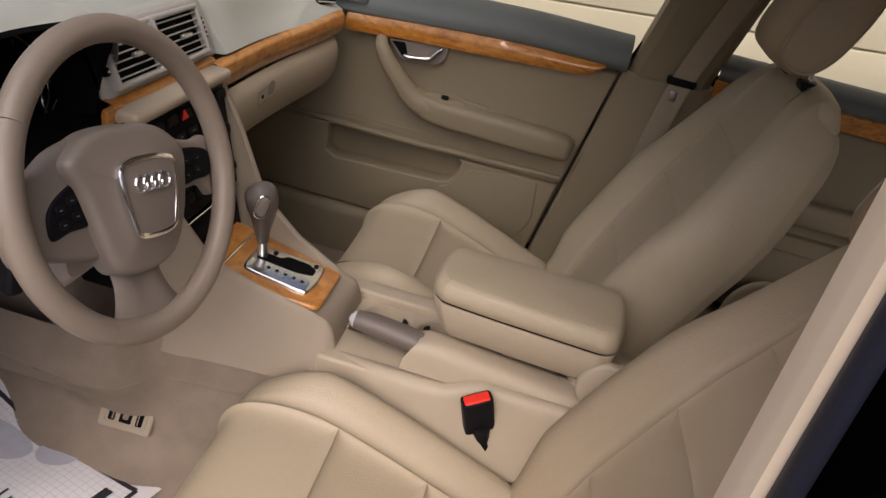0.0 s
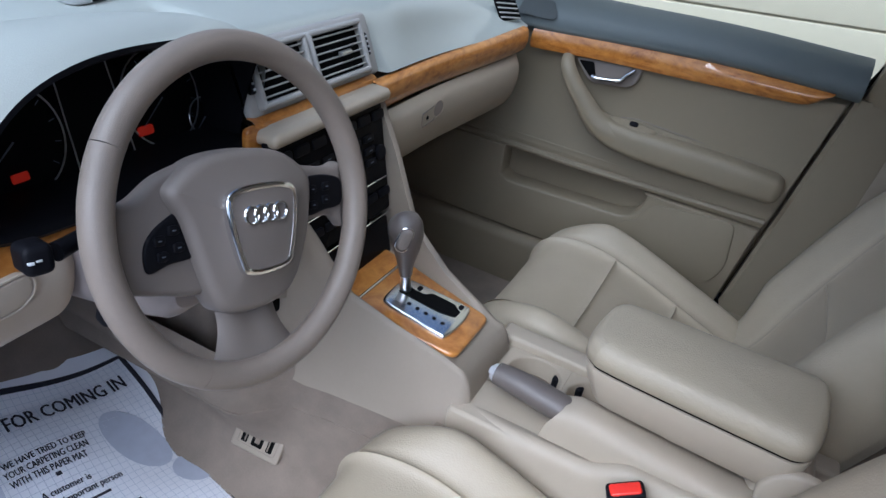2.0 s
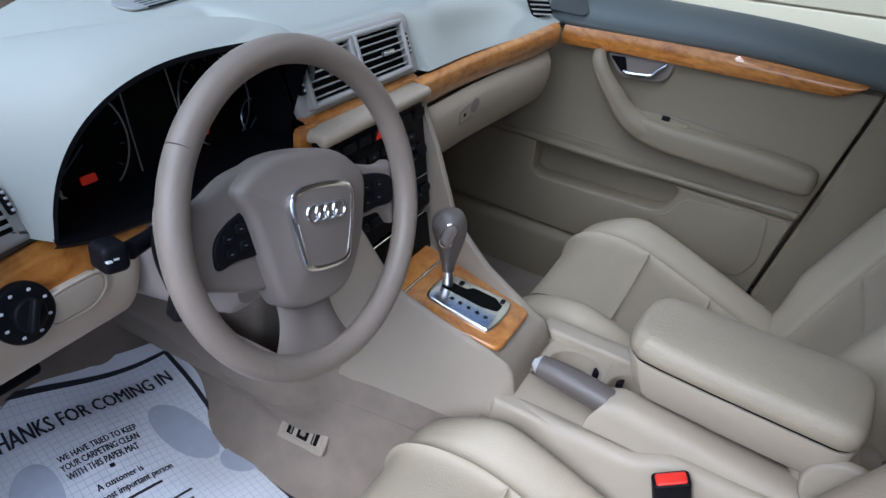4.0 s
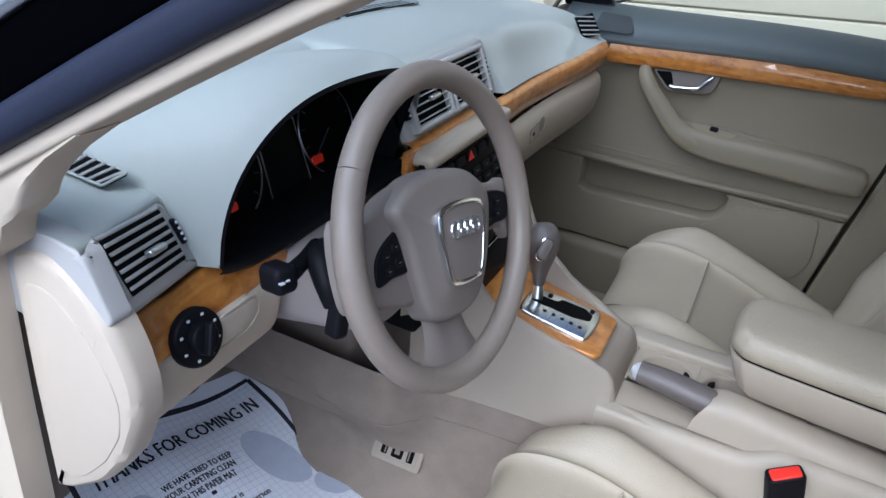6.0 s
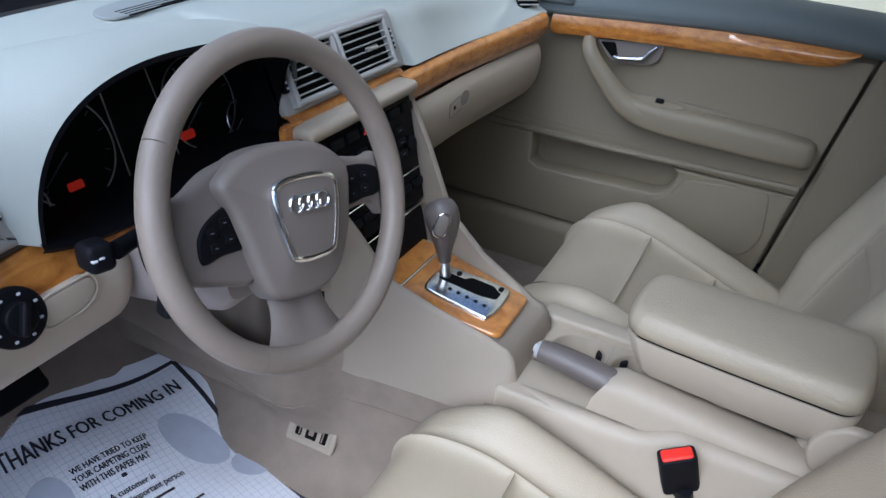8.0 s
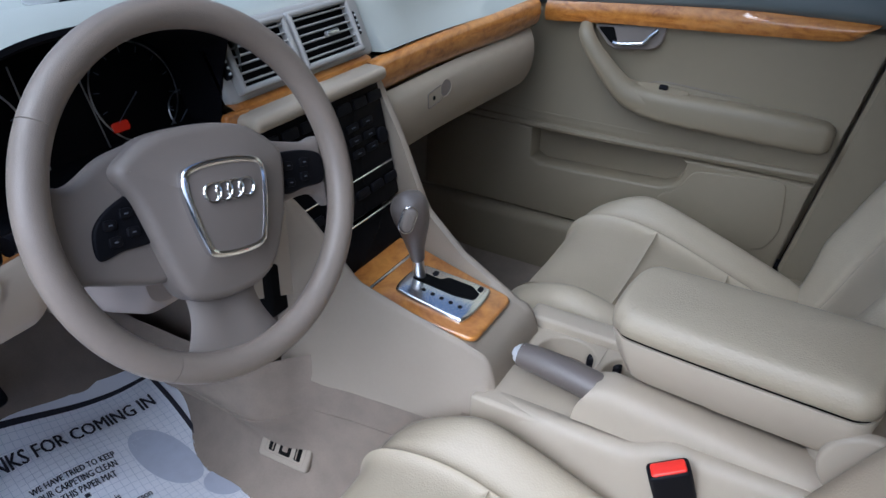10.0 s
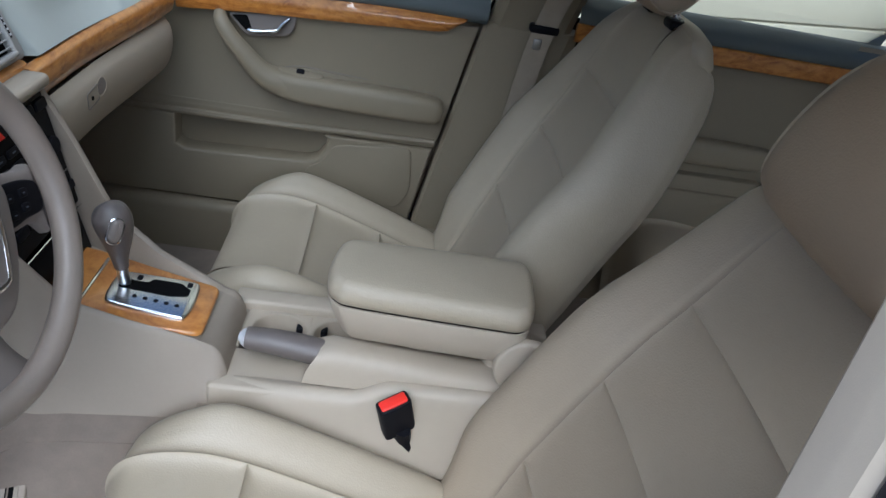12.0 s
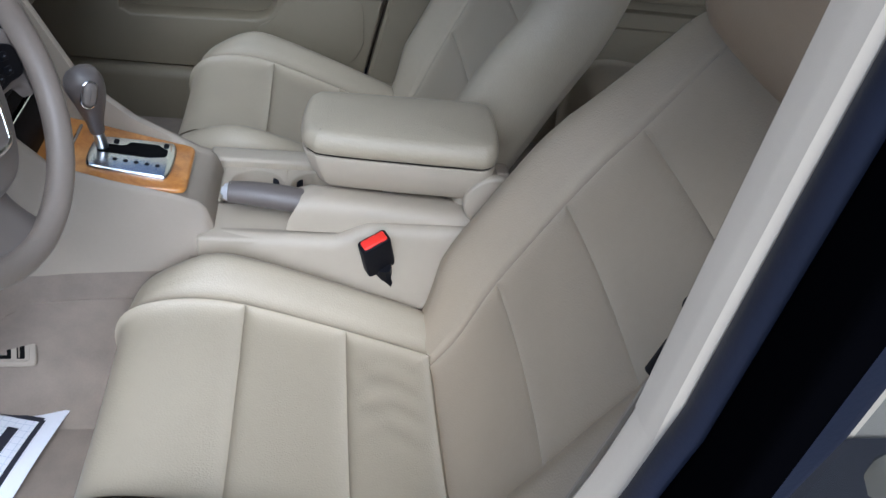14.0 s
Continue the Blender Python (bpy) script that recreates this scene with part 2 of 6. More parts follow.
def basis(at, x, z):
    """A pose at a place, with its x and z axes given."""
    z = V(z).normalized()
    x = (V(x) - z * V(x).dot(z)).normalized()
    y = z.cross(x)
    return Matrix(((x.x, y.x, z.x, at[0]), (x.y, y.y, z.y, at[1]), (x.z, y.z, z.z, at[2]), (0, 0, 0, 1)))


def block(lo, hi, bevel=0.004):
    """A rounded block between two corners."""
    w, h, d = (hi[i] - lo[i] for i in range(3))
    b = min(bevel, w / 2.2, h / 2.2, d / 2.2)
    o = rrect(w, h, b, 3)
    loops = []
    for k in range(4):
        a = math.pi / 2 * k / 3
        loops.append([(p, -d / 2 + b - b * math.sin(math.pi / 2 - a)) for p in shrink(o, b * (1 - math.sin(a)))])
    for k in range(4):
        a = math.pi / 2 * k / 3
        loops.append([(p, d / 2 - b + b * math.sin(a)) for p in shrink(o, b * (1 - math.cos(a)))])
    c = [(lo[i] + hi[i]) / 2 for i in range(3)]
    return rings([[V((c[0] + p[0], c[1] + p[1], c[2] + z)) for p, z in lp] for lp in loops])


def side_slab(outline, x, depth, bevel=0.004, facing=-1, dome=0.0):
    """A slab whose outline lies in the y, z plane and whose rounded face looks along x."""
    m = Matrix(((0, 0, facing, x - facing * depth), (1, 0, 0, 0), (0, 1, 0, 0), (0, 0, 0, 1)))
    return prism(outline, depth, bevel, m, dome=dome)


def rounded(pts, r, n=4):
    """A polygon with its corners rounded."""
    out = []
    for k in range(len(pts)):
        a, b, c = V(pts[k - 1]), V(pts[k]), V(pts[(k + 1) % len(pts)])
        e, f = (a - b), (c - b)
        q = min(r, e.length / 2.1, f.length / 2.1)
        e.normalize(), f.normalize()
        for i in range(n + 1):
            t = i / n
            out.append(tuple(b + e * q * (1 - t) ** 2 + f * q * t * t))
    return out


def join(*bms):
    """Pours several meshes into the first."""
    out = bms[0]
    for b in bms[1:]:
        me = bpy.data.meshes.new("tmp")
        b.to_mesh(me)
        b.free()
        out.from_mesh(me)
        bpy.data.meshes.remove(me)
    return out


def sheet_text(words, size, at, m, material, parent, thick=0.0004):
    """Raised flat lettering in the built-in font."""
    cu = bpy.data.curves.new("lettering", "FONT")
    cu.body, cu.size, cu.extrude = words, size, thick
    cu.resolution_u = 2
    ob = new("tmp", cu)
    me = bpy.data.meshes.new_from_object(ob)
    bpy.data.objects.remove(ob)
    me.transform(m @ Matrix.Translation(at))
    return me


# ---- the yard and the car's shell ----
CX = -0.03                      # the car's centre line


def smooth(a, b, x):
    t = min(1, max(0, (x - a) / (b - a)))
    return t * t * (3 - 2 * t)


ground = part("ground", skin(lambda u, v: V((-60 + 120 * u, -60 + 120 * v, 0.0)), 13, 13), ASPHALT)
tagged(ground, "grey asphalt yard round the parked car", "ground", kind="structure")

WALLX = 3.1
wall = part("wall_east", block((WALLX, -9, 0.0), (WALLX + 0.3, 11, 4.2), 0.01), WALLPAINT)
tagged(wall, "cream painted garage wall of wide horizontal panels", "wall", kind="structure")
for k in range(20):
    z0 = 0.006 + 0.2105 * k
    b = block((WALLX - 0.02, -9, z0), (WALLX + 0.002, 11, z0 + 0.201), 0.008)
    bmesh.ops.transform(b, matrix=Matrix.Translation((0, 0, 0.056)) @ Matrix.Rotation(radians(-5.1), 4, "X"), verts=b.verts)
    part("panel", b, WALLPAINT, wall)
# Unseen walls, added to cut low sky light from the left and rear.
for nm, lo, hi, lab in (("light_block_west", (-9.3, -14, 0), (-9.0, 14, 1.9), "plain grey wall, unseen, added to block low western sky"), ("light_block_south", (-9, -12.3, 0), (3.1, -12.0, 4.5), "plain grey wall, unseen, added to block light from behind")):
    w = part(nm, block(lo, hi, 0.02), RENDER)
    tagged(w, lab, "wall", kind="structure")


def floor_z(x, y):
    z = 0.30 + 0.045 * smooth(0.45, 0.72, y) + 0.45 * smooth(0.70, 1.0, y)
    d = abs(x - CX)
    d += 0.12 * smooth(0.30, 0.55, y)
    tun = 0.27 * (1 - smooth(0.06, 0.125, d)) * (1 - 0.25 * smooth(-0.3, -1.0, y))
    return z + tun


floor = part("floor", skin(lambda u, v: V((-0.74 + 1.46 * u, -1.35 + 2.40 * v, floor_z(-0.74 + 1.46 * u, -1.35 + 2.40 * v))), 120, 120), CARPET)
tagged(floor, "beige cut-pile carpet over floor and centre tunnel", "carpet", kind="structure")


def sill(side):
    x0, x1 = sorted((CX + side * 0.70, CX + side * 0.80))
    # Near sill lighter, far sill darker: the fall of light is in the colour.
    ob = part("sill", block((x0, -1.30, 0.22), (x1, 0.75, 0.425 if side > 0 else 0.40), 0.02), CREAM if side < 0 else BEIGE_SHADED)
    tagged(ob, "beige plastic door sill trim beside the carpet", "door sill", kind="structure")
    outer = block((min(CX + side * 0.80, CX + side * 0.86), -1.30, 0.18), (max(CX + side * 0.80, CX + side * 0.86), 0.75, 0.40), 0.02)
    part("rocker_panel", outer, PAINT, ob, "glossy black painted rocker")
    part("door_seal", tube([(CX + side * 0.765, y, 0.432 if side > 0 else 0.407) for y in np.linspace(-1.25, 0.7, 12)], 0.012, 8), RUBBER, ob, "dark rubber weatherstrip")


sill(1)
sill(-1)

# the near pillars: cloth trim, seal, black painted frame
A_TOP, A_LOW = V((-0.665, -0.18, 1.366)), V((-0.705, 0.47, 1.012))


def band(line, width_dir, w0, w1, out_dir, o0, o1, bevel):
    """A long strip along a line, between two offsets across and two outwards."""
    w, o = V(width_dir).normalized(), V(out_dir).normalized()
    loops = []
    for p in line:
        p = V(p)
        sec = [(w0, o0), (w1, o0), (w1, o1), (w0, o1)]
        pts = []
        for k in range(4):
            a, b, c = V(sec[k - 1]), V(sec[k]), V(sec[(k + 1) % 4])
            e, f = (a - b).normalized(), (c - b).normalized()
            r = min(bevel, (a - b).length / 2.1, (c - b).length / 2.1)
            for q in (0, 0.33, 0.67, 1):
                t = b + e * r * (1 - q) ** 2 + f * r * q * q
                pts.append(p + w * t.x + o * t.y)
        loops.append(pts)
    return rings(loops)


def near_a_pillar():
    th = thing("a_pillar", (-0.70, 0.47, 1.03), "windscreen pillar with beige trim, dark seal and black paint", "pillar", kind="structure")
    line = spline([A_LOW + V((0.0, 0.16, -0.11)), A_LOW + V((0, 0.07, -0.035)), A_LOW, A_LOW.lerp(A_TOP, 0.5) + V((0, 0.012, 0.012)), A_TOP], 24)
    up = V((0, 0.50, 0.866))
    part("trim", band(line, up, 0.0, 0.012, (-1, 0, 0), -0.045, 0.006, 0.004), FABRIC, th, "beige pillar cloth")
    inner = [(0.335, 1.094), (0.367, 1.070), (0.387, 1.051), (0.399, 1.036), (0.405, 1.024), (0.418, 1.011), (0.431, 1.001), (0.439, 0.978), (0.478, 0.95), (0.483, 0.80), (0.483, 0.62)]
    outer = [(0.345, 1.097), (0.380, 1.075), (0.405, 1.058), (0.43, 1.042), (0.45, 1.032), (0.47, 1.020), (0.50, 1.003), (0.54, 0.98), (0.58, 0.95), (0.58, 0.80), (0.58, 0.62)]
    loops = [[V((-0.668, *p)), V((-0.697, *p)), V((-0.701, *V(p).lerp(V(q), 0.12))), V((-0.701, *q)), V((-0.668, *q))] for p, q in zip(inner, outer)]
    part("trim_foot", rings(loops), FABRIC, th, "beige pillar foot running down behind the dash", 50)
    part("door_seal", band(line, up, 0.011, 0.036, (-1, 0, 0), -0.03, 0.018, 0.010), RUBBER, th, "dark blue-black rubber seal")
    part("painted_frame", band(line, up, 0.034, 0.073, (-1, 0, 0), -0.03, 0.010, 0.006), JAMB, th, "black painted body frame")
    part("outer_moulding", band(line, up, 0.072, 0.081, (-1, 0, 0), -0.02, 0.014, 0.004), SATIN, th, "bright window moulding")
    return th


near_a_pillar()


def near_b_pillar():
    th = thing("b_pillar", (-0.72, -0.30, 0.40), "centre door pillar with beige trim, dark seal and black paint", "pillar", kind="structure")
    up = [(-0.700, -0.285, z) for z in np.linspace(0.945, 1.42, 12)]
    up = [V(p) + V((0.012 * (p[2] - 0.945), 0, 0)) for p in up]
    low = spline([(-0.700, -0.280, 0.95), (-0.700, -0.269, 0.86), (-0.702, -0.231, 0.70), (-0.705, -0.165, 0.55), (-0.705, -0.06, 0.45)], 14)
    out, back = (-1, 0, 0), (0, -1, 0)
    sec = [(0.005, 0.16), (0.005, 0.006), (0.006, 0.002), (0.009, 0.0), (0.024, 0.0), (0.027, 0.0005), (0.036, 0.002), (0.040, 0.006), (0.042, 0.16)]
    part("trim", rings([[p + V((-o, -w, 0)) for o, w in sec] for p in up]), FABRIC, th, "beige moulded upper trim", 25)
    part("lower_trim", rings([[V(p) + V((-o - 0.001, -w - 0.006, 0)) for o, w in sec] for p in low]), FABRIC, th, "beige moulded lower trim", 25)
    whole = low[::-1] + up[1:]
    part("door_seal", band(whole, back, 0.0035, 0.10, out, 0.037, 0.066, 0.012), RUBBER, th, "dark blue-black rubber seal")
    part("painted_frame", band(whole, back, 0.004, 0.026, out, 0.064, 0.107, 0.008), JAMB, th, "black painted door frame")
    return th


near_b_pillar()

# rear door on the near side, closed, seen from its front edge
near_door = thing("rear_near_door", (-0.80, -0.8, 0.25), "black closed rear side door of the car", "car door")
part("door_skin", skin(lambda u, v: V((-0.845 - 0.05 * math.sin(math.pi * min(1, v * 1.15)) + 0.10 * smooth(0.72, 1, v), -0.345 - 1.0 * u, 0.22 + 0.74 * v)), 12, 24), PAINT, near_door)
part("door_edge", skin(lambda u, v: V((-0.76 - 0.085 * u - 0.05 * u * math.sin(math.pi * min(1, v * 1.15)) + 0.10 * smooth(0.72, 1, v) * u, -0.338 - 0.007 * u, 0.22 + 0.74 * v)), 6, 24), PAINT, near_door)
part("edge_line", tube([(-0.838 - 0.05 * math.sin(math.pi * min(1, v * 1.15)), -0.336, 0.22 + 0.74 * v) for v in np.linspace(0.05, 0.72, 20)], 0.0025, 6), STEEL, near_door, "thin bright edge line")
part("inner_panel", block((-0.76, -1.35, 0.35), (-0.72, -0.43, 0.95), 0.02), BEIGE_SHADED, near_door, "beige inner panel")

# roof, closing panels
roof = part("ceiling", skin(lambda u, v: V((CX - 0.60 + 1.20 * u, 0.02 - 1.75 * v, 1.405 + 0.05 * math.sin(math.pi * u) - 0.03 * (2 * v - 0.8) ** 2)), 16, 16), LINER)
tagged(roof, "pale beige cloth headliner under the roof", "ceiling", kind="structure")
skinr = part("roof_panel", skin(lambda u, v: V((CX - 0.63 + 1.26 * u, 0.04 - 1.80 * v, 1.43 + 0.05 * math.sin(math.pi * u) - 0.03 * (2 * v - 0.8) ** 2)), 16, 16), PAINT)
tagged(skinr, "glossy black car roof panel", "car roof", kind="structure")

hood = part("hood", skin(lambda u, v: V((CX - 0.80 + 1.6 * u, 0.86 + 1.10 * v + 0.05 * math.sin(math.pi * u), 0.97 - 0.20 * v * v - 0.10 * abs(2 * u - 1) ** 4)), 20, 12), PAINT)
tagged(hood, "glossy black bonnet ahead of the windscreen", "car bonnet", kind="structure")
fender = part("fender", skin(lambda u, v: V((CX - 0.80 - 0.07 * math.sin(math.pi * v), 0.60 + 1.36 * u, 0.87 - 0.20 * max(0, (u * 1.5 - 0.4) / 1.1) ** 2 - 0.65 * v)), 14, 12), PAINT)
tagged(fender, "glossy black front wing of the car", "car wing", kind="structure")
cowl = part("cowl", block((CX - 0.72, 0.74, 0.93), (CX + 0.72, 0.90, 0.965), 0.01), BLACK)
tagged(cowl, "black plastic cowl and wiper tray under the glass", "cowl", kind="structure")
wipe = part("wiper", tube([(-0.45, 0.80, 1.0), (-0.1, 0.775, 1.012), (0.15, 0.76, 1.012)], 0.008, 8), BLACK)
tagged(wipe, "black wiper arm resting at the windscreen base", "wiper")
for sg in (-1, 1):
    kick = part("kick_panel", block((CX + sg * 0.745 - 0.012, 0.58 if sg < 0 else 0.60, 0.25), (CX + sg * 0.745 + 0.012, 0.97, 0.95), 0.006), BEIGE)
    tagged(kick, "beige kick panel beside the footwell", "trim", kind="structure")
# Two near-black pieces added to stop windscreen light leaking into the footwells.
tray = part("dash_light_block", block((CX - 0.70, 0.52, 0.895), (CX + 0.70, 0.95, 0.925), 0.004), DEEP)
tagged(tray, "near-black slab added to block light under the dashboard", "dashboard frame", kind="structure")
end_box = part("dash_end_light_block", block((0.646, 0.41, 0.74), (0.700, 0.93, 0.944), 0.01), DEEP)
tagged(end_box, "near-black block added to stop light beside the passenger door", "dashboard frame", kind="structure")
# Added block that keeps driver-side light out of the passenger footwell.
heater = part("footwell_light_block", block((-0.178, 0.45, 0.40), (0.085, 0.94, 0.86), 0.02), CARPET)
tagged(heater, "carpet-coloured block added to stop light between the footwells", "heater box", kind="structure")
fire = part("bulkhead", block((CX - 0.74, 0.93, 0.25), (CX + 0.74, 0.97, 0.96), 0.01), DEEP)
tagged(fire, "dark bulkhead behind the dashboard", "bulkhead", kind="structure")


def sheet_glass(name, fn, label, m=GLASS):
    ob = part(name, skin(fn, 14, 14), m)
    ob.visible_shadow = False
    return tagged(ob, label, "window", kind="structure")


sheet_glass("windscreen", lambda u, v: V((CX + (2 * u - 1) * (0.70 - 0.12 * v), 0.77 - 0.10 * (2 * u - 1) ** 2 - 0.70 * v, 1.0 + 0.40 * v)), "clear raked windscreen above the dashboard")
sheet_glass("window_1", lambda u, v: V((0.765 - 0.16 * v, 0.42 - 0.76 * u, 0.985 + 0.40 * v)), "clear side window of the front passenger door")
sheet_glass("window_2", lambda u, v: V((0.765 - 0.16 * v, -0.46 - 0.75 * u, 0.985 + 0.40 * v)), "clear side window of the rear passenger door")
sheet_glass("window_4", lambda u, v: V((-0.812 + 0.13 * max(0.0, v - 0.4), -0.316 - 0.86 * u, 0.93 + 0.46 * v)), "dark tinted side window of the near rear door", TINTED)
sheet_glass("window_3", lambda u, v: V((CX + (2 * u - 1) * 0.58, -2.0 + 0.30 * v, 1.02 + 0.36 * v)), "clear rear window above the parcel shelf")

# Rear body, out of view: added to shut off light from behind.
boot = part("boot_lid", skin(lambda u, v: V((CX - 0.70 + 1.4 * u, -1.98 - 0.62 * v, 1.03 - 0.04 * v - 0.10 * abs(2 * u - 1) ** 4 - 0.06 * v ** 4)), 16, 10), PAINT)
tagged(boot, "glossy black boot lid behind the rear window", "car boot", kind="structure")
for sg in (-1, 1):
    side = part("quarter_panel", skin(lambda u, v: V((CX + sg * (0.82 - 0.10 * v * v - 0.06 * u * u), -1.33 - 1.25 * u, 0.25 + 0.72 * v)), 12, 10), PAINT)
    tagged(side, "glossy black rear quarter panel", "car body", kind="structure")
    post = part("rear_pillar", skin(lambda u, v: V((CX + sg * (0.78 - 0.18 * v), -1.25 - 0.12 * v - (0.72 - 0.40 * v) * u, 0.97 + 0.45 * v)), 8, 8), PAINT)
    tagged(post, "black painted rear roof pillar", "pillar", kind="structure")


# ---- seats ----
def puffed(fn, u, v, nu, nv, height, groove, wave=None):
    """A stuffed panel of a surface fn(u, v) between seams: full in the middle, drawn in at its edges."""
    ts = lambda n: 0.5 - 0.5 * np.cos(np.pi * np.linspace(0, 1, n)) * (0.55 + 0.45 * np.abs(np.cos(np.pi * np.linspace(0, 1, n))) ** 0.01)
    us, vs = u[0] + (u[1] - u[0]) * (ts(nu) - ts(nu)[0]) / (ts(nu)[-1] - ts(nu)[0]), v[0] + (v[1] - v[0]) * (ts(nv) - ts(nv)[0]) / (ts(nv)[-1] - ts(nv)[0])
    P = np.array([[fn(a, b) for a in us] for b in vs])
    du, dv = np.gradient(P, axis=1), np.gradient(P, axis=0)
    N = np.cross(du, dv)
    N /= np.linalg.norm(N, axis=2, keepdims=True) + 1e-12
    lu = np.concatenate([np.zeros((nv, 1)), np.cumsum(np.linalg.norm(np.diff(P, axis=1), axis=2), axis=1)], axis=1)
    lv = np.concatenate([np.zeros((1, nu)), np.cumsum(np.linalg.norm(np.diff(P, axis=0), axis=2), axis=0)], axis=0)
    d = np.minimum(np.minimum(lu, lu[:, -1:] - lu), np.minimum(lv, lv[-1:] - lv))
    h = height * (1 - np.exp(-d / 0.014)) - groove * np.exp(-d / 0.004)
    if wave:
        h = h + wave(P, d)
    P = P + N * h[:, :, None]
    return rings([[V(p) for p in row] for row in P], closed=False, cap=False)


def cross(ctrl):
    """A symmetric cross curve through half-width points (x, rise): a function of -1..1."""
    f = along(ctrl)
    return lambda a: (math.copysign(1, a) * f(abs(a))[0], f(abs(a))[1])


CUSH_SIDE = along([(0.118, 0.36), (0.164, 0.44), (0.172, 0.505), (0.146, 0.549), (0.085, 0.564), (0.0, 0.552), (-0.14, 0.503), (-0.27, 0.452), (-0.36, 0.415)])
CUSH_CROSS = cross([(0.0, -0.010), (0.08, -0.007), (0.150, 0.0), (0.174, 0.026), (0.200, 0.044), (0.224, 0.034), (0.238, -0.012), (0.243, -0.075), (0.240, -0.135)])
BACK_SIDE = along([(-0.262, 0.43), (-0.305, 0.50), (-0.348, 0.61), (-0.413, 0.75), (-0.476, 0.87), (-0.535, 1.0), (-0.572, 1.055), (-0.615, 1.065), (-0.650, 1.03)])


def where(f, axis, value):
    """The place along a curve at which it first reaches a value."""
    ts = np.linspace(0, 1, 800)
    return float(ts[np.argmin([abs(f(t)[axis] - value) + 0.002 * t for t in ts])])


def cross_at(c, x):
    ts = np.linspace(0, 1, 400)
    return float(ts[np.argmin([abs(c(t)[0] - x) for t in ts[:200]])])


def cushion_point(a, s):
    x, dz = CUSH_CROSS(a)
    y, z, _ = CUSH_SIDE(s)
    front = smooth(0.02, 0.16, y)
    rear = smooth(-0.24, -0.36, y)
    k = (1 - 0.75 * front) * (1 - 0.35 * rear) if dz > 0 else 1
    narrow = 1 - 0.06 * front - 0.04 * rear
    y2 = y - 0.028 * front * abs(x / 0.26) ** 4
    return (x * narrow, y2, max(0.355, z + dz * k))


def back_cross(s):
    w = float(np.interp(s, (0, 0.25, 0.55, 0.78, 0.9, 1.0), (0.235, 0.262, 0.265, 0.226, 0.172, 0.118)))
    b = float(np.interp(s, (0, 0.2, 0.5, 0.75, 0.9, 1.0), (0.030, 0.062, 0.055, 0.018, 0.0, 0.0)))
    return w, b


BACK_CROSS = along([(0.0, -0.008), (0.3, -0.006), (0.575, 0.0), (0.63, 0.28), (0.71, 0.64), (0.80, 0.92), (0.87, 1.0), (0.95, 0.76), (1.0, 0.0), (1.008, -1.1), (0.985, -2.2)])


def back_point(a, s):
    w, b = back_cross(s)
    q = BACK_CROSS(abs(a))
    x = math.copysign(1, a) * q[0] * w
    rise = q[1]
    top = smooth(0.80, 1.0, s)
    d = rise * b if rise > 0 else rise * 0.036 * (1 - 0.6 * top)
    if q[0] <= 0.575:
        d = -0.008 * (1 - (q[0] / 0.575) ** 2)
    y, z, _ = BACK_SIDE(s)
    t = (np.array(BACK_SIDE(min(1, s + 0.01))) - np.array(BACK_SIDE(max(0, s - 0.01))))[:2]
    t /= np.linalg.norm(t)
    ny, nz = t[1], -t[0]
    if ny < 0.35:
        ny, nz = 0.35, 0.5
    return (x, y + ny * d, z + nz * d * 0.6 - 0.035 * abs(x / 0.2) ** 3 * smooth(0.8, 1, s))


def wrinkles(P, d):
    x, y = P[:, :, 0], P[:, :, 1]
    w = np.exp(-((x - 0.055) / 0.06) ** 2 - ((y + 0.205) / 0.06) ** 2)
    f = np.sin((x * 0.9 + y * 0.35) * 150 + 2.5 * np.sin(y * 40)) + 0.5 * np.sin((x - y * 0.5) * 95 + 1)
    return 0.0019 * f * w * np.minimum(1, d / 0.012)


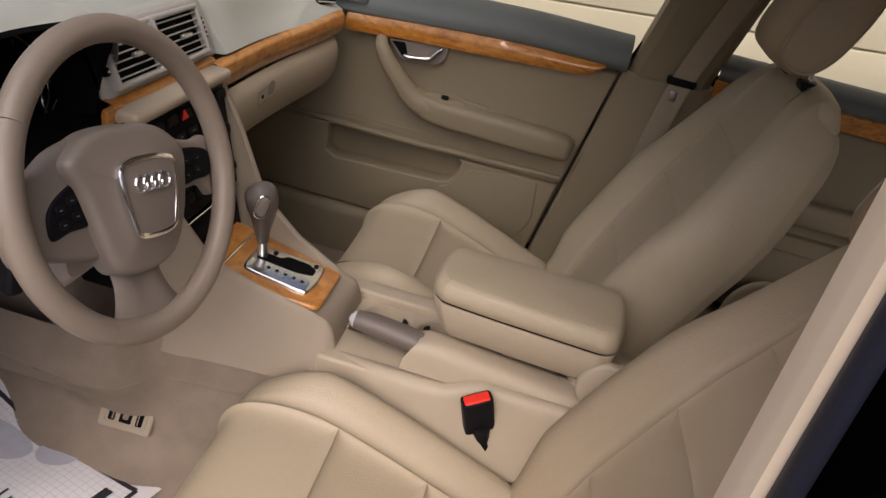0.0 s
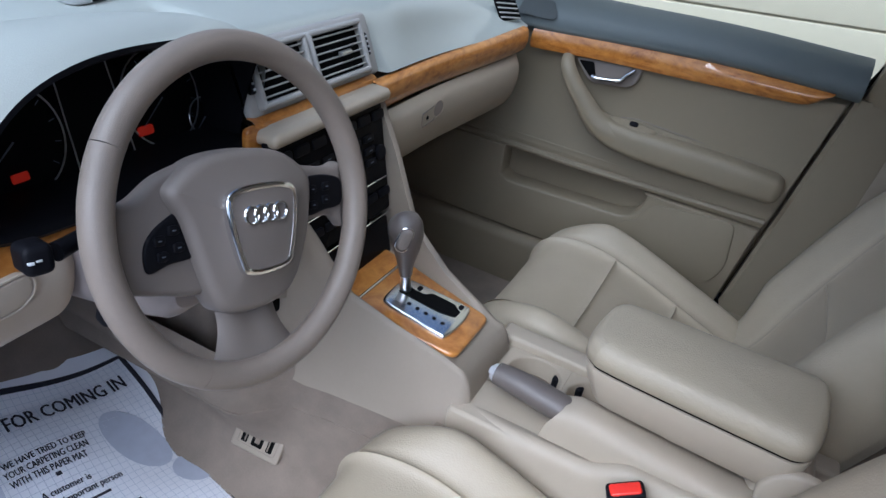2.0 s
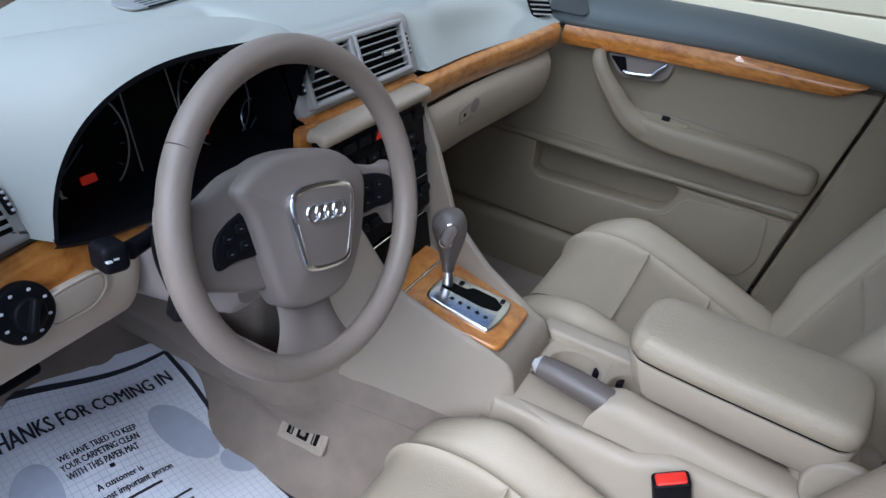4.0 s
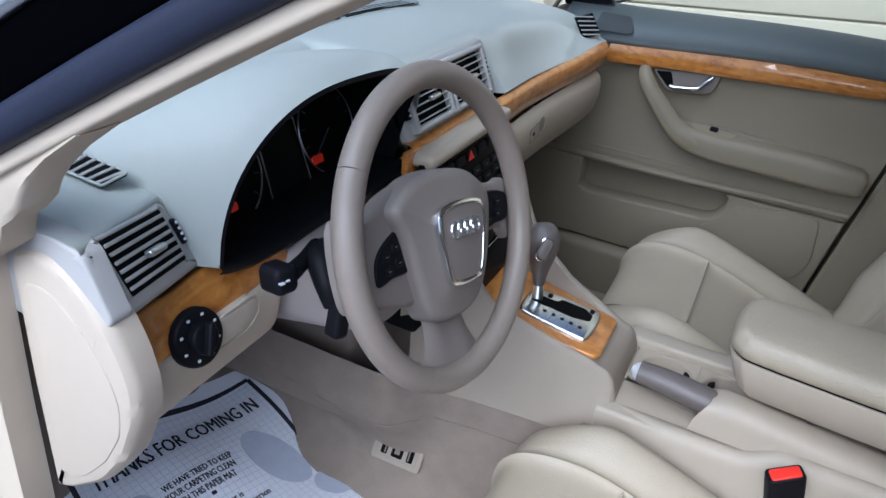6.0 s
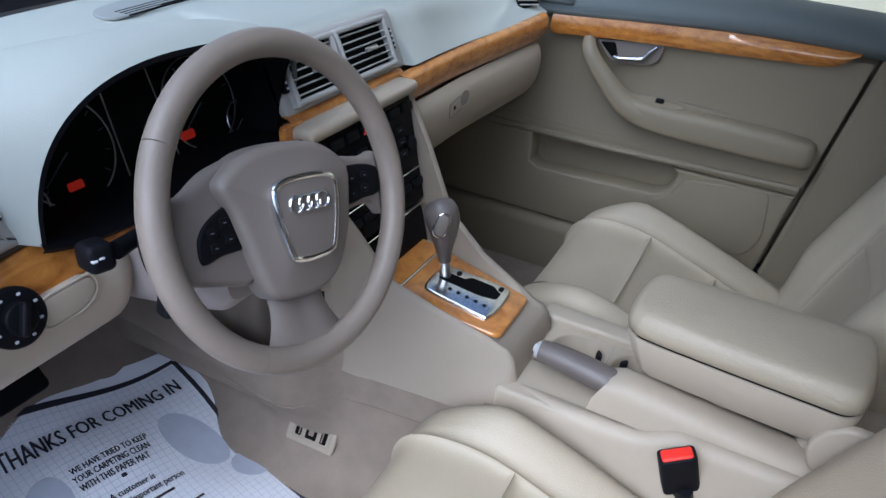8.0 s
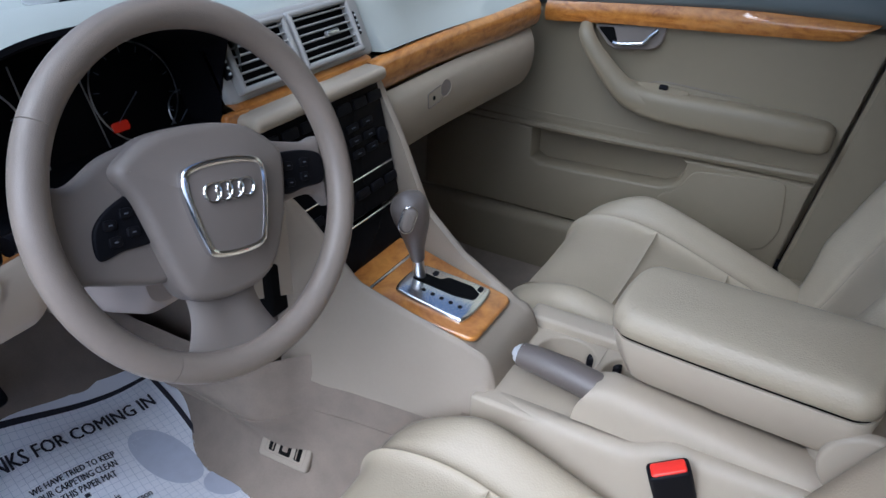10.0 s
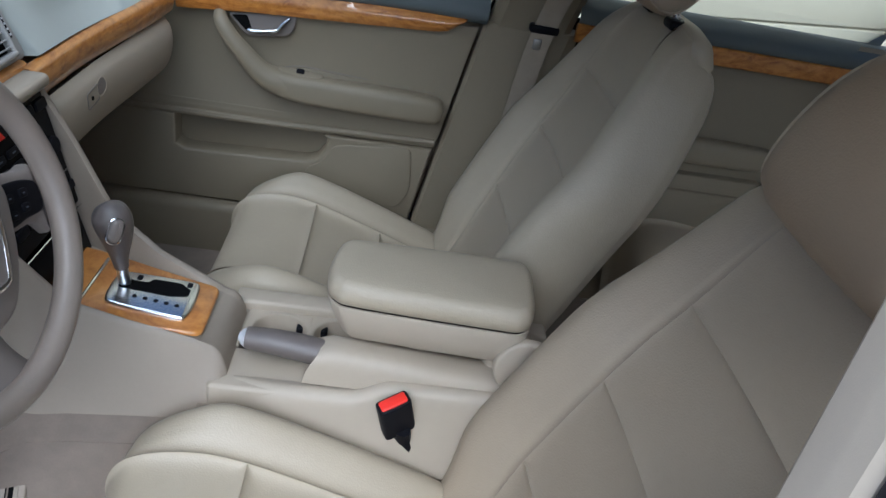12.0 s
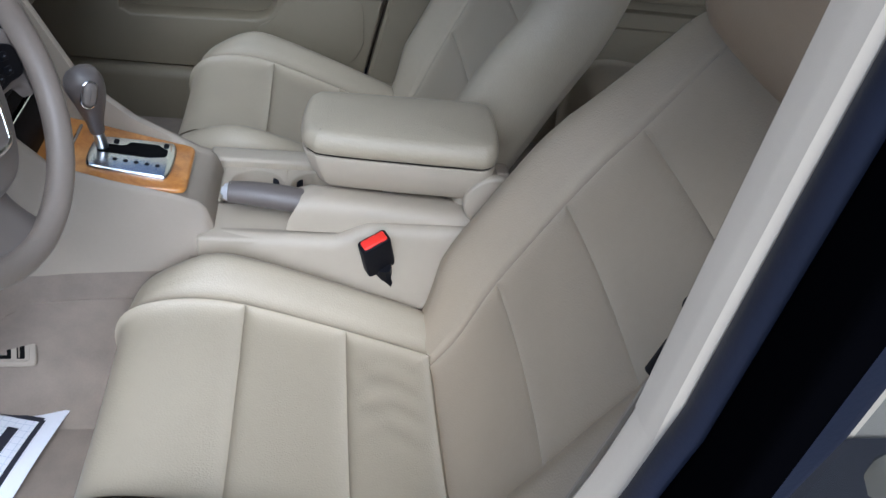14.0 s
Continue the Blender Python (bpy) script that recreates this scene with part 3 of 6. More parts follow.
def front_seat(cx, label, creased, lift=0.0, raised=0.0):
    th = thing("front_seat", (cx, -0.1, 0.30), label, "car seat", "front seats")
    at = Matrix.Translation((cx, 0, 0))

    def put(name, bm, m, parent=th, lab="", smo=60):
        if not creased:
            for v in bm.verts:
                v.co.y += 0.06 * max(0, v.co.z - 0.62) * smooth(-0.22, -0.34, v.co.y)
                if name.startswith("backrest"):
                    v.co.x *= 1 - 0.13 * smooth(0.84, 1.04, v.co.z)
                    v.co.z += 0.020 * smooth(0.80, 1.02, v.co.z)
        bmesh.ops.transform(bm, matrix=at, verts=bm.verts)
        return part(name, bm, m, parent, lab, smo)

    cs = cross_at(CUSH_CROSS, 0.152)
    s1, s2, s3 = (where(CUSH_SIDE, 0, y) for y in (0.0, -0.14, -0.268))
    s1 = max(s1, 0.3)
    put("front_panel", puffed(cushion_point, (-cs, cs), (0, s1), 40, 46, 0.006, 0.004), LEATHER)
    put("thigh_panel", puffed(cushion_point, (-cs, cs), (s1, s2), 40, 30, 0.006, 0.004), LEATHER)
    put("seat_panel", puffed(cushion_point, (-cs, cs), (s2, s3), 60, 44, 0.006, 0.004, wrinkles if creased else None), LEATHER)
    put("rear_panel", puffed(cushion_point, (-cs, cs), (s3, 1), 40, 20, 0.010, 0.005), LEATHER)
    for sg in (-1, 1):
        put("side_bolster", puffed(cushion_point, (sg * cs, sg * 1.0), (0, 1), 34, 70, 0.006, 0.004), LEATHER, th, "stuffed leather side bolster")
    bs = float(np.interp(0.575, [BACK_CROSS(t)[0] for t in np.linspace(0, 0.8, 200)], np.linspace(0, 0.8, 200)))
    z1, z2, z3 = (where(BACK_SIDE, 1, z) for z in (0.61 + lift, 0.752 + lift, 0.875 + lift))
    crest = 1 if creased else 0.90
    cuts = [0, z1, z2, z3, crest]
    for k, (a, b) in enumerate(zip(cuts, cuts[1:])):
        # The driver's backrest takes the shaded copy, the passenger's the plain leather.
        put("backrest_panel", puffed(back_point, (-bs, bs), (a, b), 40, 34, 0.004, 0.0014), LEATHER_SHADED if creased else LEATHER)
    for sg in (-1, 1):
        put("backrest_bolster", puffed(back_point, (sg * bs, sg * 1.0), (0, crest), 36, 80, 0.004, 0.0008), LEATHER_SHADED if creased else LEATHER, th, "stuffed leather backrest bolster")

    # the shell behind the backrest
    def shell(u, v):
        s = 0.06 + (0.94 if creased else 0.83) * v
        a = 2 * u - 1
        e = back_point(1, s)
        top = smooth(0.75, 1.0, s)
        return V((a * (e[0] + 0.0015), e[1] + 0.016 - (0.030 + 0.026 * (1 - a ** 4)) * (1 - 0.7 * top) * smooth(1.0, 0.9, abs(a)), e[2] - 0.012 * (1 - top) + 0.012 * top * (1 - a * a)))
    put("backrest_shell", skin(shell, 30, 40), LEATHER_SHADED if creased else LEATHER, th, "smooth beige backrest cover")
    if not creased:
        put("backrest_top", tube([V(back_point(a, 0.89)) + V((0, -0.016, -0.016)) for a in np.linspace(-0.84, 0.84, 40)], [0.010, 0.021, 0.024, 0.024, 0.024, 0.024, 0.021, 0.010], 14), LEATHER, th, "rolled leather top edge")
    put("seat_base", block((-0.235, -0.33, 0.325), (0.235, 0.10, 0.42), 0.02), BEIGE, th, "beige plastic seat base")
    for sg in (-1, 1):
        put("side_trim", side_slab([(0.08, 0.35), (0.09, 0.41), (-0.10, 0.43), (-0.33, 0.46), (-0.40, 0.44), (-0.36, 0.36), (-0.2, 0.335)], sg * 0.262, 0.03, 0.008, sg), BEIGE, th, "beige plastic seat side cover")
        put("seat_rail", block((sg * 0.2 - 0.02, -0.38, 0.300), (sg * 0.2 + 0.02, 0.10, 0.33), 0.004), STEEL, th, "steel seat runner")

    # headrest: a padded roll with flat sides set in piping
    def roll(w, grow):
        prof = [(0.055, -0.082), (0.066, -0.03), (0.060, 0.03), (0.035, 0.078), (-0.005, 0.092), (-0.040, 0.075), (-0.052, 0.02), (-0.048, -0.05), (-0.022, -0.090), (0.022, -0.098)]
        ring = spline([(a * grow * (1.0 if creased else 0.76), b * grow, 0) for a, b in prof], 40, True)
        t = radians(24)
        return [V((w, -0.552 - 0.35 * raised + p.x * math.cos(t) - p.y * math.sin(t), 1.105 + raised + p.y * math.cos(t) + p.x * math.sin(t))) for p in ring]
    hw = 0.114 if creased else 0.106
    head = put("headrest", rings([roll(w, g) for w, g in [(-hw, 0.90), (-hw + 0.004, 0.95), (-0.09, 1.0), (-0.045, 1.02), (0, 1.03), (0.045, 1.02), (0.09, 1.0), (hw - 0.004, 0.95), (hw, 0.90)]], cap=False), LEATHER_DARK_SHADE, th, "beige leather headrest, browned for the shade under the roof")
    for sg in (-1, 1):
        put("side_cover", rings([roll(sg * (hw + e), g) for e, g in [(0, 0.90), (0.006, 0.84), (0.012, 0.6), (0.014, 0.25)]]), LEATHER_SHADED, head, "beige leather end panel")
        put("piping", tube(roll(sg * (hw + 0.001), 0.912), 0.0019, 6, closed=True), LEATHER_SHADED, head, "beige piping")
        put("post", tube([(sg * 0.065, -0.552 - 0.3 * raised, 1.06 + raised), (sg * 0.065, -0.585, 1.03), (sg * 0.065, -0.595, 0.99)], 0.006, 10), CHROME, head, "bright steel headrest post")
        # Passenger collars are black to stand for the shaded dip under the headrest.
        put("post_collar", block((sg * 0.065 - 0.022, -0.600, 1.052 + 0.016 * (not creased)), (sg * 0.065 + 0.022, -0.566, 1.068 + 0.016 * (not creased)), 0.006), BEIGE if creased else BLACK, th, "headrest collar, black where it stands for a shaded dip")
    return th


front_seat(-0.383, "beige leather driver seat with creased cushion, bolsters and headrest", True)
front_seat(0.345, "beige leather passenger seat with smooth cushion, bolsters and raised headrest", False, 0.05, 0.075)

# belt buckle at the driver seat
buckle = thing("seat_belt_buckle", (-0.135, -0.205, 0.55), "black seat belt buckle with red release button", "belt buckle")
bm_ = basis((-0.134, -0.197, 0.530), (0.47, -0.88, 0.0), (-0.30, 0.22, 0.93)) @ Matrix.Translation((0, 0, 0.012)) @ Matrix.Scale(0.88, 4)
part("body", prism(rrect(0.052, 0.026, 0.006), 0.078, 0.004, bm_ @ Matrix.Translation((0, 0, 0.022))), BLACK, buckle)
part("release_button", prism(rrect(0.043, 0.019, 0.004), 0.008, 0.003, bm_ @ Matrix.Translation((0, 0, 0.0945))), RED, buckle, "red release button")
part("stalk", tube([bm_ @ V((0, 0, 0.03)), bm_ @ V((0, 0, -0.01)), V((-0.135, -0.25, 0.44))], [0.023, 0.021, 0.017], 12, flat=0.55), BLACK, buckle)

# rear bench
bench = thing("rear_bench", (0, -1.15, 0.3), "pale beige leather rear bench seat", "bench seat")


def bench_cushion(u, v):
    f = along([(-0.72, 0.34), (-0.70, 0.50), (-0.73, 0.575), (-0.80, 0.60), (-1.0, 0.575), (-1.30, 0.53)])(v)
    a = 2 * u - 1
    return (CX + a * 0.66, f[0], f[1] + 0.015 * math.cos(a * 6.0) - 0.05 * abs(a) ** 8)


def bench_back(u, v):
    f = along([(-1.24, 0.52), (-1.28, 0.66), (-1.38, 0.90), (-1.45, 1.02), (-1.52, 1.03)])(v)
    a = 2 * u - 1
    return (CX + a * 0.66, f[0] - 0.03 * abs(a) ** 6, f[1] + 0.01 * math.cos(a * 6.0))


for a, b in ((0, 0.36), (0.36, 0.64), (0.64, 1.0)):
    part("seat_cushion", puffed(bench_cushion, (a, b), (0, 0.55), 26, 30, 0.012, 0.006), LEATHER, bench)
    part("seat_cushion_rear", puffed(bench_cushion, (a, b), (0.55, 1), 26, 20, 0.012, 0.006), LEATHER, bench)
    part("backrest", puffed(bench_back, (a, b), (0, 1), 26, 40, 0.012, 0.006), LEATHER, bench)
shelf = part("parcel_shelf", block((CX - 0.66, -2.0, 1.0), (CX + 0.66, -1.50, 1.03), 0.01), FABRIC)
tagged(shelf, "beige cloth parcel shelf behind the bench", "shelf", kind="structure")

for sg in (-1, 1):
    def rest(w, g):
        ring = spline([(a * g, b * g, 0) for a, b in [(0.05, -0.07), (0.058, 0.0), (0.045, 0.07), (0.0, 0.088), (-0.045, 0.06), (-0.05, -0.06), (0.0, -0.085)]], 30, True)
        return [V((CX + sg * 0.36 + w, -1.46 + p.x * 0.94 - p.y * 0.34, 1.09 + p.y * 0.94 + p.x * 0.34)) for p in ring]
    part("headrest", rings([rest(w, g) for w, g in ((-0.13, 0.7), (-0.125, 0.88), (-0.10, 1.0), (0, 1.04), (0.10, 1.0), (0.125, 0.88), (0.13, 0.7))]), LEATHER, bench, "pale leather rear headrest", 60)


# ---- centre console ----
console = thing("center_console", (-0.03, 0.0, 0.35), "beige moulded centre console with wood inlay and tray", "console")


def console_edges(y):
    t = (0.07, 0.10, 0.18, 0.25, 0.31, 0.36)
    zt = float(np.interp(y, t, (0.634, 0.649, 0.682, 0.728, 0.83, 0.908)))
    xl = float(np.interp(y, t, (-0.112, -0.117, -0.124, -0.131, -0.143, -0.212)))
    zl = float(np.interp(y, t, (0.634, 0.649, 0.672, 0.697, 0.775, 0.898)))
    xr = float(np.interp(y, t, (0.030, 0.034, 0.047, 0.063, 0.083, 0.092)))
    return zt, zl, xl, xr


def console_section(y):
    zt, zl, xl, xr = console_edges(y)
    zi = min(zt - 0.004, 0.645 + 0.10 * (y - 0.10))
    if y < 0.10:
        zi = zt - 0.003
    r = 0.008
    xb = max(xl, -0.138)
    pts = [(xb - 0.026, 0.535), (xb - 0.0235, 0.545), (xb - 0.019, 0.580), ((xl + xb) / 2 - 0.006, zl - 0.03), (xl, zl - r), (xl + 0.002, zl - 0.002), (xl + 0.006, zl), (xl + 0.010, zl - 0.003), (xl + 0.012, min(zi, zl - 0.004))]
    pts += [(xr - 0.019, zi), (xr - 0.016, zt - 0.003), (xr - 0.010, zt), (xr - 0.003, zt - 0.002), (xr, zt - r), (xr + 0.006, zt - 0.03), (xr + 0.022, 0.52), (xr + 0.030, 0.40)]
    return [V((x, y, z)) for x, z in pts]


ys = list(np.linspace(0.085, 0.36, 30))
front_secs = [console_section(y) for y in ys]
nose = []
for k, (y, drop) in enumerate([(0.052, 0.045), (0.056, 0.030), (0.062, 0.014), (0.072, 0.003)]):
    s = console_section(0.085)
    nose.append([V((p.x, y - 0.004 * (0.64 - p.z) / 0.1, min(p.z, p.z - drop) if p.z > 0.58 else p.z)) for p in s])
part("tunnel_shroud", rings(nose + front_secs, closed=False, cap=False), TUNNEL, console, smooth=50)
# wood inlay with cut-out for the selector plate
inlay = rounded([(-0.103, 0.0895), (-0.107, 0.14), (-0.112, 0.19), (-0.119, 0.25), (-0.131, 0.304), (-0.04, 0.306), (0.047, 0.304), (0.041, 0.25), (0.027, 0.18), (0.016, 0.12), (0.012, 0.0895)], 0.014)
wood_tilt = Matrix.Translation((0, 0, 0.6445)) @ Matrix.Translation((0, 0.09, 0)) @ Matrix.Rotation(radians(5.7), 4, "X") @ Matrix.Translation((0, -0.09, 0))
part("wood_inlay", prism(inlay, 0.006, 0.0045, wood_tilt), WOOD, console, "glossy honey-brown burl wood inlay")
part("ashtray_trim", tube([wood_tilt @ V((-0.104, 0.254, 0.0062)), wood_tilt @ V((-0.03, 0.254, 0.0062)), wood_tilt @ V((0.024, 0.254, 0.0062))], 0.0024, 8), CHROME, console, "thin chrome strip")
plate_at = wood_tilt @ Matrix.Translation((-0.041, 0.171, 0.0052)) @ Matrix.Diagonal((1.08, 1.03, 1.0, 1.0))
po = [tuple(p)[:2] for p in spline([(-0.036, -0.052, 0), (0, -0.056, 0), (0.036, -0.052, 0), (0.041, -0.040, 0), (0.039, 0.0, 0), (0.036, 0.041, 0), (0.029, 0.054, 0), (0, 0.057, 0), (-0.029, 0.054, 0), (-0.036, 0.041, 0), (-0.039, 0.0, 0), (-0.041, -0.040, 0)], 72, True)]
selector = thing("gear_selector", (-0.05, 0.18, 0.65), "automatic gear selector with taupe knob on bright plate", "gear selector")
part("gate_plate", prism(po, 0.007, 0.004, plate_at), SILVER, selector, "brushed aluminium shift plate")
slot = rounded([(-0.003, 0.046), (0.016, 0.046), (0.017, 0.012), (0.027, 0.008), (0.029, -0.030), (0.022, -0.038), (0.020, -0.044), (0.004, -0.044), (-0.003, -0.020)], 0.005)
part("gate_slot", prism(slot, 0.0015, 0.0006, plate_at @ Matrix.Translation((0, 0, 0.0067))), DEEP, selector, "dark shift slot")
for k in range(5):
    part("gear_mark", prism(rrect(0.006, 0.006, 0.0025), 0.001, 0.0004, plate_at @ Matrix.Translation((-0.016 - 0.0008 * k, 0.020 - 0.014 * k, 0.0068))), BLACK, selector)
for x, y in ((0.030, -0.040), (0.025, 0.026)):
    part("plate_button", prism(rrect(0.010, 0.007, 0.0025), 0.0014, 0.0006, plate_at @ Matrix.Translation((x, y, 0.0068))), BLACK, selector)
part("shaft_boot", tube([(-0.032, 0.210, 0.658), (-0.037, 0.213, 0.702)], [0.0085, 0.0075], 14), SATIN, selector, "satin metal collar")
knob_line = spline([(-0.036, 0.213, 0.698), (-0.043, 0.213, 0.725), (-0.052, 0.212, 0.76), (-0.060, 0.214, 0.788), (-0.066, 0.218, 0.805)], 20)
part("knob", tube(knob_line, [0.0098, 0.0112, 0.0145, 0.0196, 0.0238, 0.0252, 0.0215, 0.006], 20), GRIP, selector, "taupe leather knob")
part("knob_button", prism(rrect(0.016, 0.031, 0.0078), 0.010, 0.004, basis((-0.0757, 0.2046, 0.778), (0.5, 0.86, 0.0), (-0.80, -0.55, 0.15))), TAUPE2, selector, "release button")
part("knob_ring", tube([basis((-0.0777, 0.2041, 0.778), (0.5, 0.86, 0.0), (-0.80, -0.55, 0.15)) @ V((x * 1.12, y * 1.12, 0.003)) for x, y in rrect(0.016, 0.031, 0.0078)], 0.0014, 6, closed=True), CHROME, selector, "chrome button rim")

# tray behind the selector, with wells for cups
def slabz(x0, x1, y0, y1, z0, z1, bev=0.004):
    return block((x0, y0, z0), (x1, y1, z1), bev)


part("tray_side", slabz(-0.138, -0.050, -0.42, 0.075, 0.44, 0.594, 0.006), BEIGE, console)
part("tray_side", slabz(0.040, 0.078, -0.42, 0.075, 0.44, 0.612, 0.006), BEIGE, console)
part("tray_front", slabz(-0.051, 0.041, 0.0495, 0.075, 0.44, 0.597, 0.003), BEIGE, console)
part("tray_floor", slabz(-0.052, 0.042, -0.42, 0.03, 0.44, 0.545, 0.003), BEIGE, console)
def console_side(u, v):
    y = 0.074 - 0.50 * u
    zt = 0.597 + 0.004 * u + 0.024 * smooth(-0.115, -0.175, y)
    f = along([(-0.112, -0.0035), (-0.124, 0.0), (-0.132, -0.002), (-0.138, -0.008), (-0.1415, -0.020), (-0.145, -0.05), (-0.152, -0.10), (-0.158, -0.14)])(v)
    run = smooth(-0.02, 0.072, y)
    return V((f[0] + 0.013 * run, y, zt + f[1] - 0.004 * run))


part("side_wall", skin(console_side, 50, 30), BEIGE, console, "smooth beige console side", 60)
def cup_plate(cy, y0, y1):
    """A piece of the tray's top with a round well let into it."""
    x0, x1, cx, r = -0.052, 0.042, -0.005, 0.040
    top, low = [], []
    for a in np.linspace(0, 2 * math.pi, 49)[:-1]:
        c, q = math.cos(a), math.sin(a)
        k = min(((x1 - cx) if c > 0 else (cx - x0)) / max(1e-6, abs(c)), ((y1 - cy) if q > 0 else (cy - y0)) / max(1e-6, abs(q)))
        top.append((cx + k * c, cy + k * q))
        low.append((c, q))
    at = lambda rr, z: [V((cx + rr * c, cy + rr * q, z)) for c, q in low]
    return rings([[V((x, y, 0.598)) for x, y in top], at(r + 0.003, 0.598), at(r + 0.001, 0.5972), at(r, 0.595), at(r - 0.003, 0.560), at(r - 0.006, 0.549), at(0.004, 0.548)], cap=False)


part("cup_well", cup_plate(-0.002, -0.046, 0.050), BEIGE, console, "round cup well in the tray", 50)
part("cup_well", cup_plate(-0.094, -0.178, -0.0465), BEIGE, console, "round cup well in the tray", 50)
for x, y in ((0.024, -0.030), (0.024, -0.066)):
    clip = slabz(x - 0.008, x + 0.008, y - 0.006, y + 0.006, 0.565, 0.590, 0.004)
    part("cup_clip", clip, BLACK, console, "black cup clip")
part("tray_lid", slabz(-0.050, 0.040, -0.42, -0.175, 0.54, 0.590, 0.004), BEIGE, console)

brake = thing("handbrake", (-0.09, -0.05, 0.60), "taupe handbrake lever with chrome tip in beige boot", "handbrake")
part("grip", tube(spline([(-0.082, 0.033, 0.637), (-0.084, 0.0, 0.637), (-0.087, -0.045, 0.634), (-0.090, -0.092, 0.629)], 14), [0.0165, 0.0185, 0.0200, 0.0205, 0.0195], 18, flat=0.92, up=(0, 0, 1)), GRIP, brake, "taupe leather grip")
part("tip_ring", tube([(-0.0815, 0.040, 0.6375), (-0.082, 0.031, 0.637)], [0.0105, 0.0155], 16), TIP, brake, "chrome tip")
part("tip_button", tube([(-0.081, 0.0435, 0.638), (-0.0815, 0.039, 0.6375)], [0.0060, 0.0075], 12), TIP, brake, "chrome push button")


def boot(u, v):
    y = -0.070 - 0.256 * v
    hw = 0.029 + 0.004 * v
    top = 0.656 - 0.022 * v
    a = math.pi * u
    e = smooth(0, 0.06, v)
    return V((-0.091 - hw * math.copysign(abs(math.cos(a)) ** 0.6, math.cos(a)), y + 0.02 * (1 - math.sin(a)) * (1 - v), 0.60 + (top - 0.60) * math.sin(a) ** 0.5 * (0.85 + 0.15 * e)))


part("lever_cover", join(skin(boot, 20, 16), rings([[boot(u, 0) for u in np.linspace(0, 1, 20)], [boot(u, 0).lerp(V((-0.091, -0.070, 0.61)), 0.5) for u in np.linspace(0, 1, 20)]], closed=False, cap=False)), BEIGE, brake, "beige lever cover")

armrest = thing("folding_storage_box", (-0.035, -0.2, 0.60), "beige leather folding centre armrest above the tray", "armrest")


def arm_outline(g):
    pts = [(-0.100, -0.115), (-0.088, -0.080), (-0.060, -0.068), (0.0, -0.072), (0.028, -0.085), (0.036, -0.12), (0.036, -0.30), (0.030, -0.345), (0.0, -0.358), (-0.08, -0.352), (-0.110, -0.335), (-0.112, -0.29)]
    o = [tuple(p)[:2] for p in spline([(x, y, 0) for x, y in pts], 72, True)]
    return shrink(o, g)


lid_loops = [(0.004, 0.719), (0.0, 0.722), (-0.001, 0.735), (0.003, 0.746), (0.008, 0.7515), (0.014, 0.7535)]
lid_skin = [[V((x, y, z)) for x, y in arm_outline(g)] for g, z in lid_loops]
lid_mid = V((-0.036, -0.212, 0.7565))
for f in (0.8, 0.6, 0.4, 0.2, 0.05):
    lid_skin.append([V((lid_mid.x + (p.x - lid_mid.x) * f, lid_mid.y + (p.y - lid_mid.y) * f, 0.7535 + 0.0045 * (1 - f * f))) for p in lid_skin[len(lid_loops) - 1]])
part("lid", rings(lid_skin), LEATHER, armrest, "padded leather lid", 60)
part("lid_gap", rings([[V((x, y, z)) for x, y in arm_outline(0.004)] for z in (0.714, 0.722)]), DEEP, armrest, "dark gap under the lid")
box_loops = [(0.001, 0.7165), (0.0, 0.713), (0.003, 0.69), (0.010, 0.665), (0.020, 0.655)]
part("storage_box", rings([[V((x, y - 0.0 + (0.718 - z) * 0.25 * (1 if y > -0.2 else -0.1) * -1, z)) for x, y in arm_outline(g)] for g, z in box_loops]), BEIGE, armrest, "beige plastic box")
part("hinge_post", block((-0.085, -0.37, 0.56), (0.02, -0.30, 0.68), 0.015), BEIGE, armrest)
part("hinge_cap", prism([(0.045 * math.cos(a), 0.045 * math.sin(a)) for a in np.linspace(0, 2 * math.pi, 33)[:-1]], 0.012, 0.005, basis((-0.104, -0.352, 0.662), (0, 1, 0), (-1, 0, 0))), BEIGE, armrest, "round hinge cover")
part("bracket", block((-0.02, -0.215, 0.585), (0.0, -0.20, 0.665), 0.003), STEEL, armrest, "steel stay")

def flank(u, v):
    f = along([(-0.132, 0.575), (-0.136, 0.56), (-0.141, 0.53), (-0.151, 0.45), (-0.164, 0.39), (-0.181, 0.352), (-0.206, 0.322), (-0.25, 0.302)])(v)
    y = -0.12 + 0.97 * u
    lean = max(0, -0.122 - console_edges(y)[2]) * (1 - smooth(0.2, 0.7, v))
    return V((f[0] - lean + 0.085 * smooth(0.38, 0.70, y) * smooth(0.15, 0.6, v), y, f[1] + 0.045 * smooth(0.45, 0.72, y) * v))


part("tunnel_trim", skin(flank, 40, 14, v=(0, 0.30)), CARPET, console, "brown-beige tunnel carpet below the console", 60)
part("tunnel_carpet", skin(flank, 40, 24, v=(0.298, 1)), CARPET, console, "beige carpet on the tunnel flank", 60)
part("carpet_seam", tube([flank(u, 0.30) + V((-0.0005, 0, 0)) for u in np.linspace(0.15, 0.62, 30)], 0.0014, 6), CARPET, console)

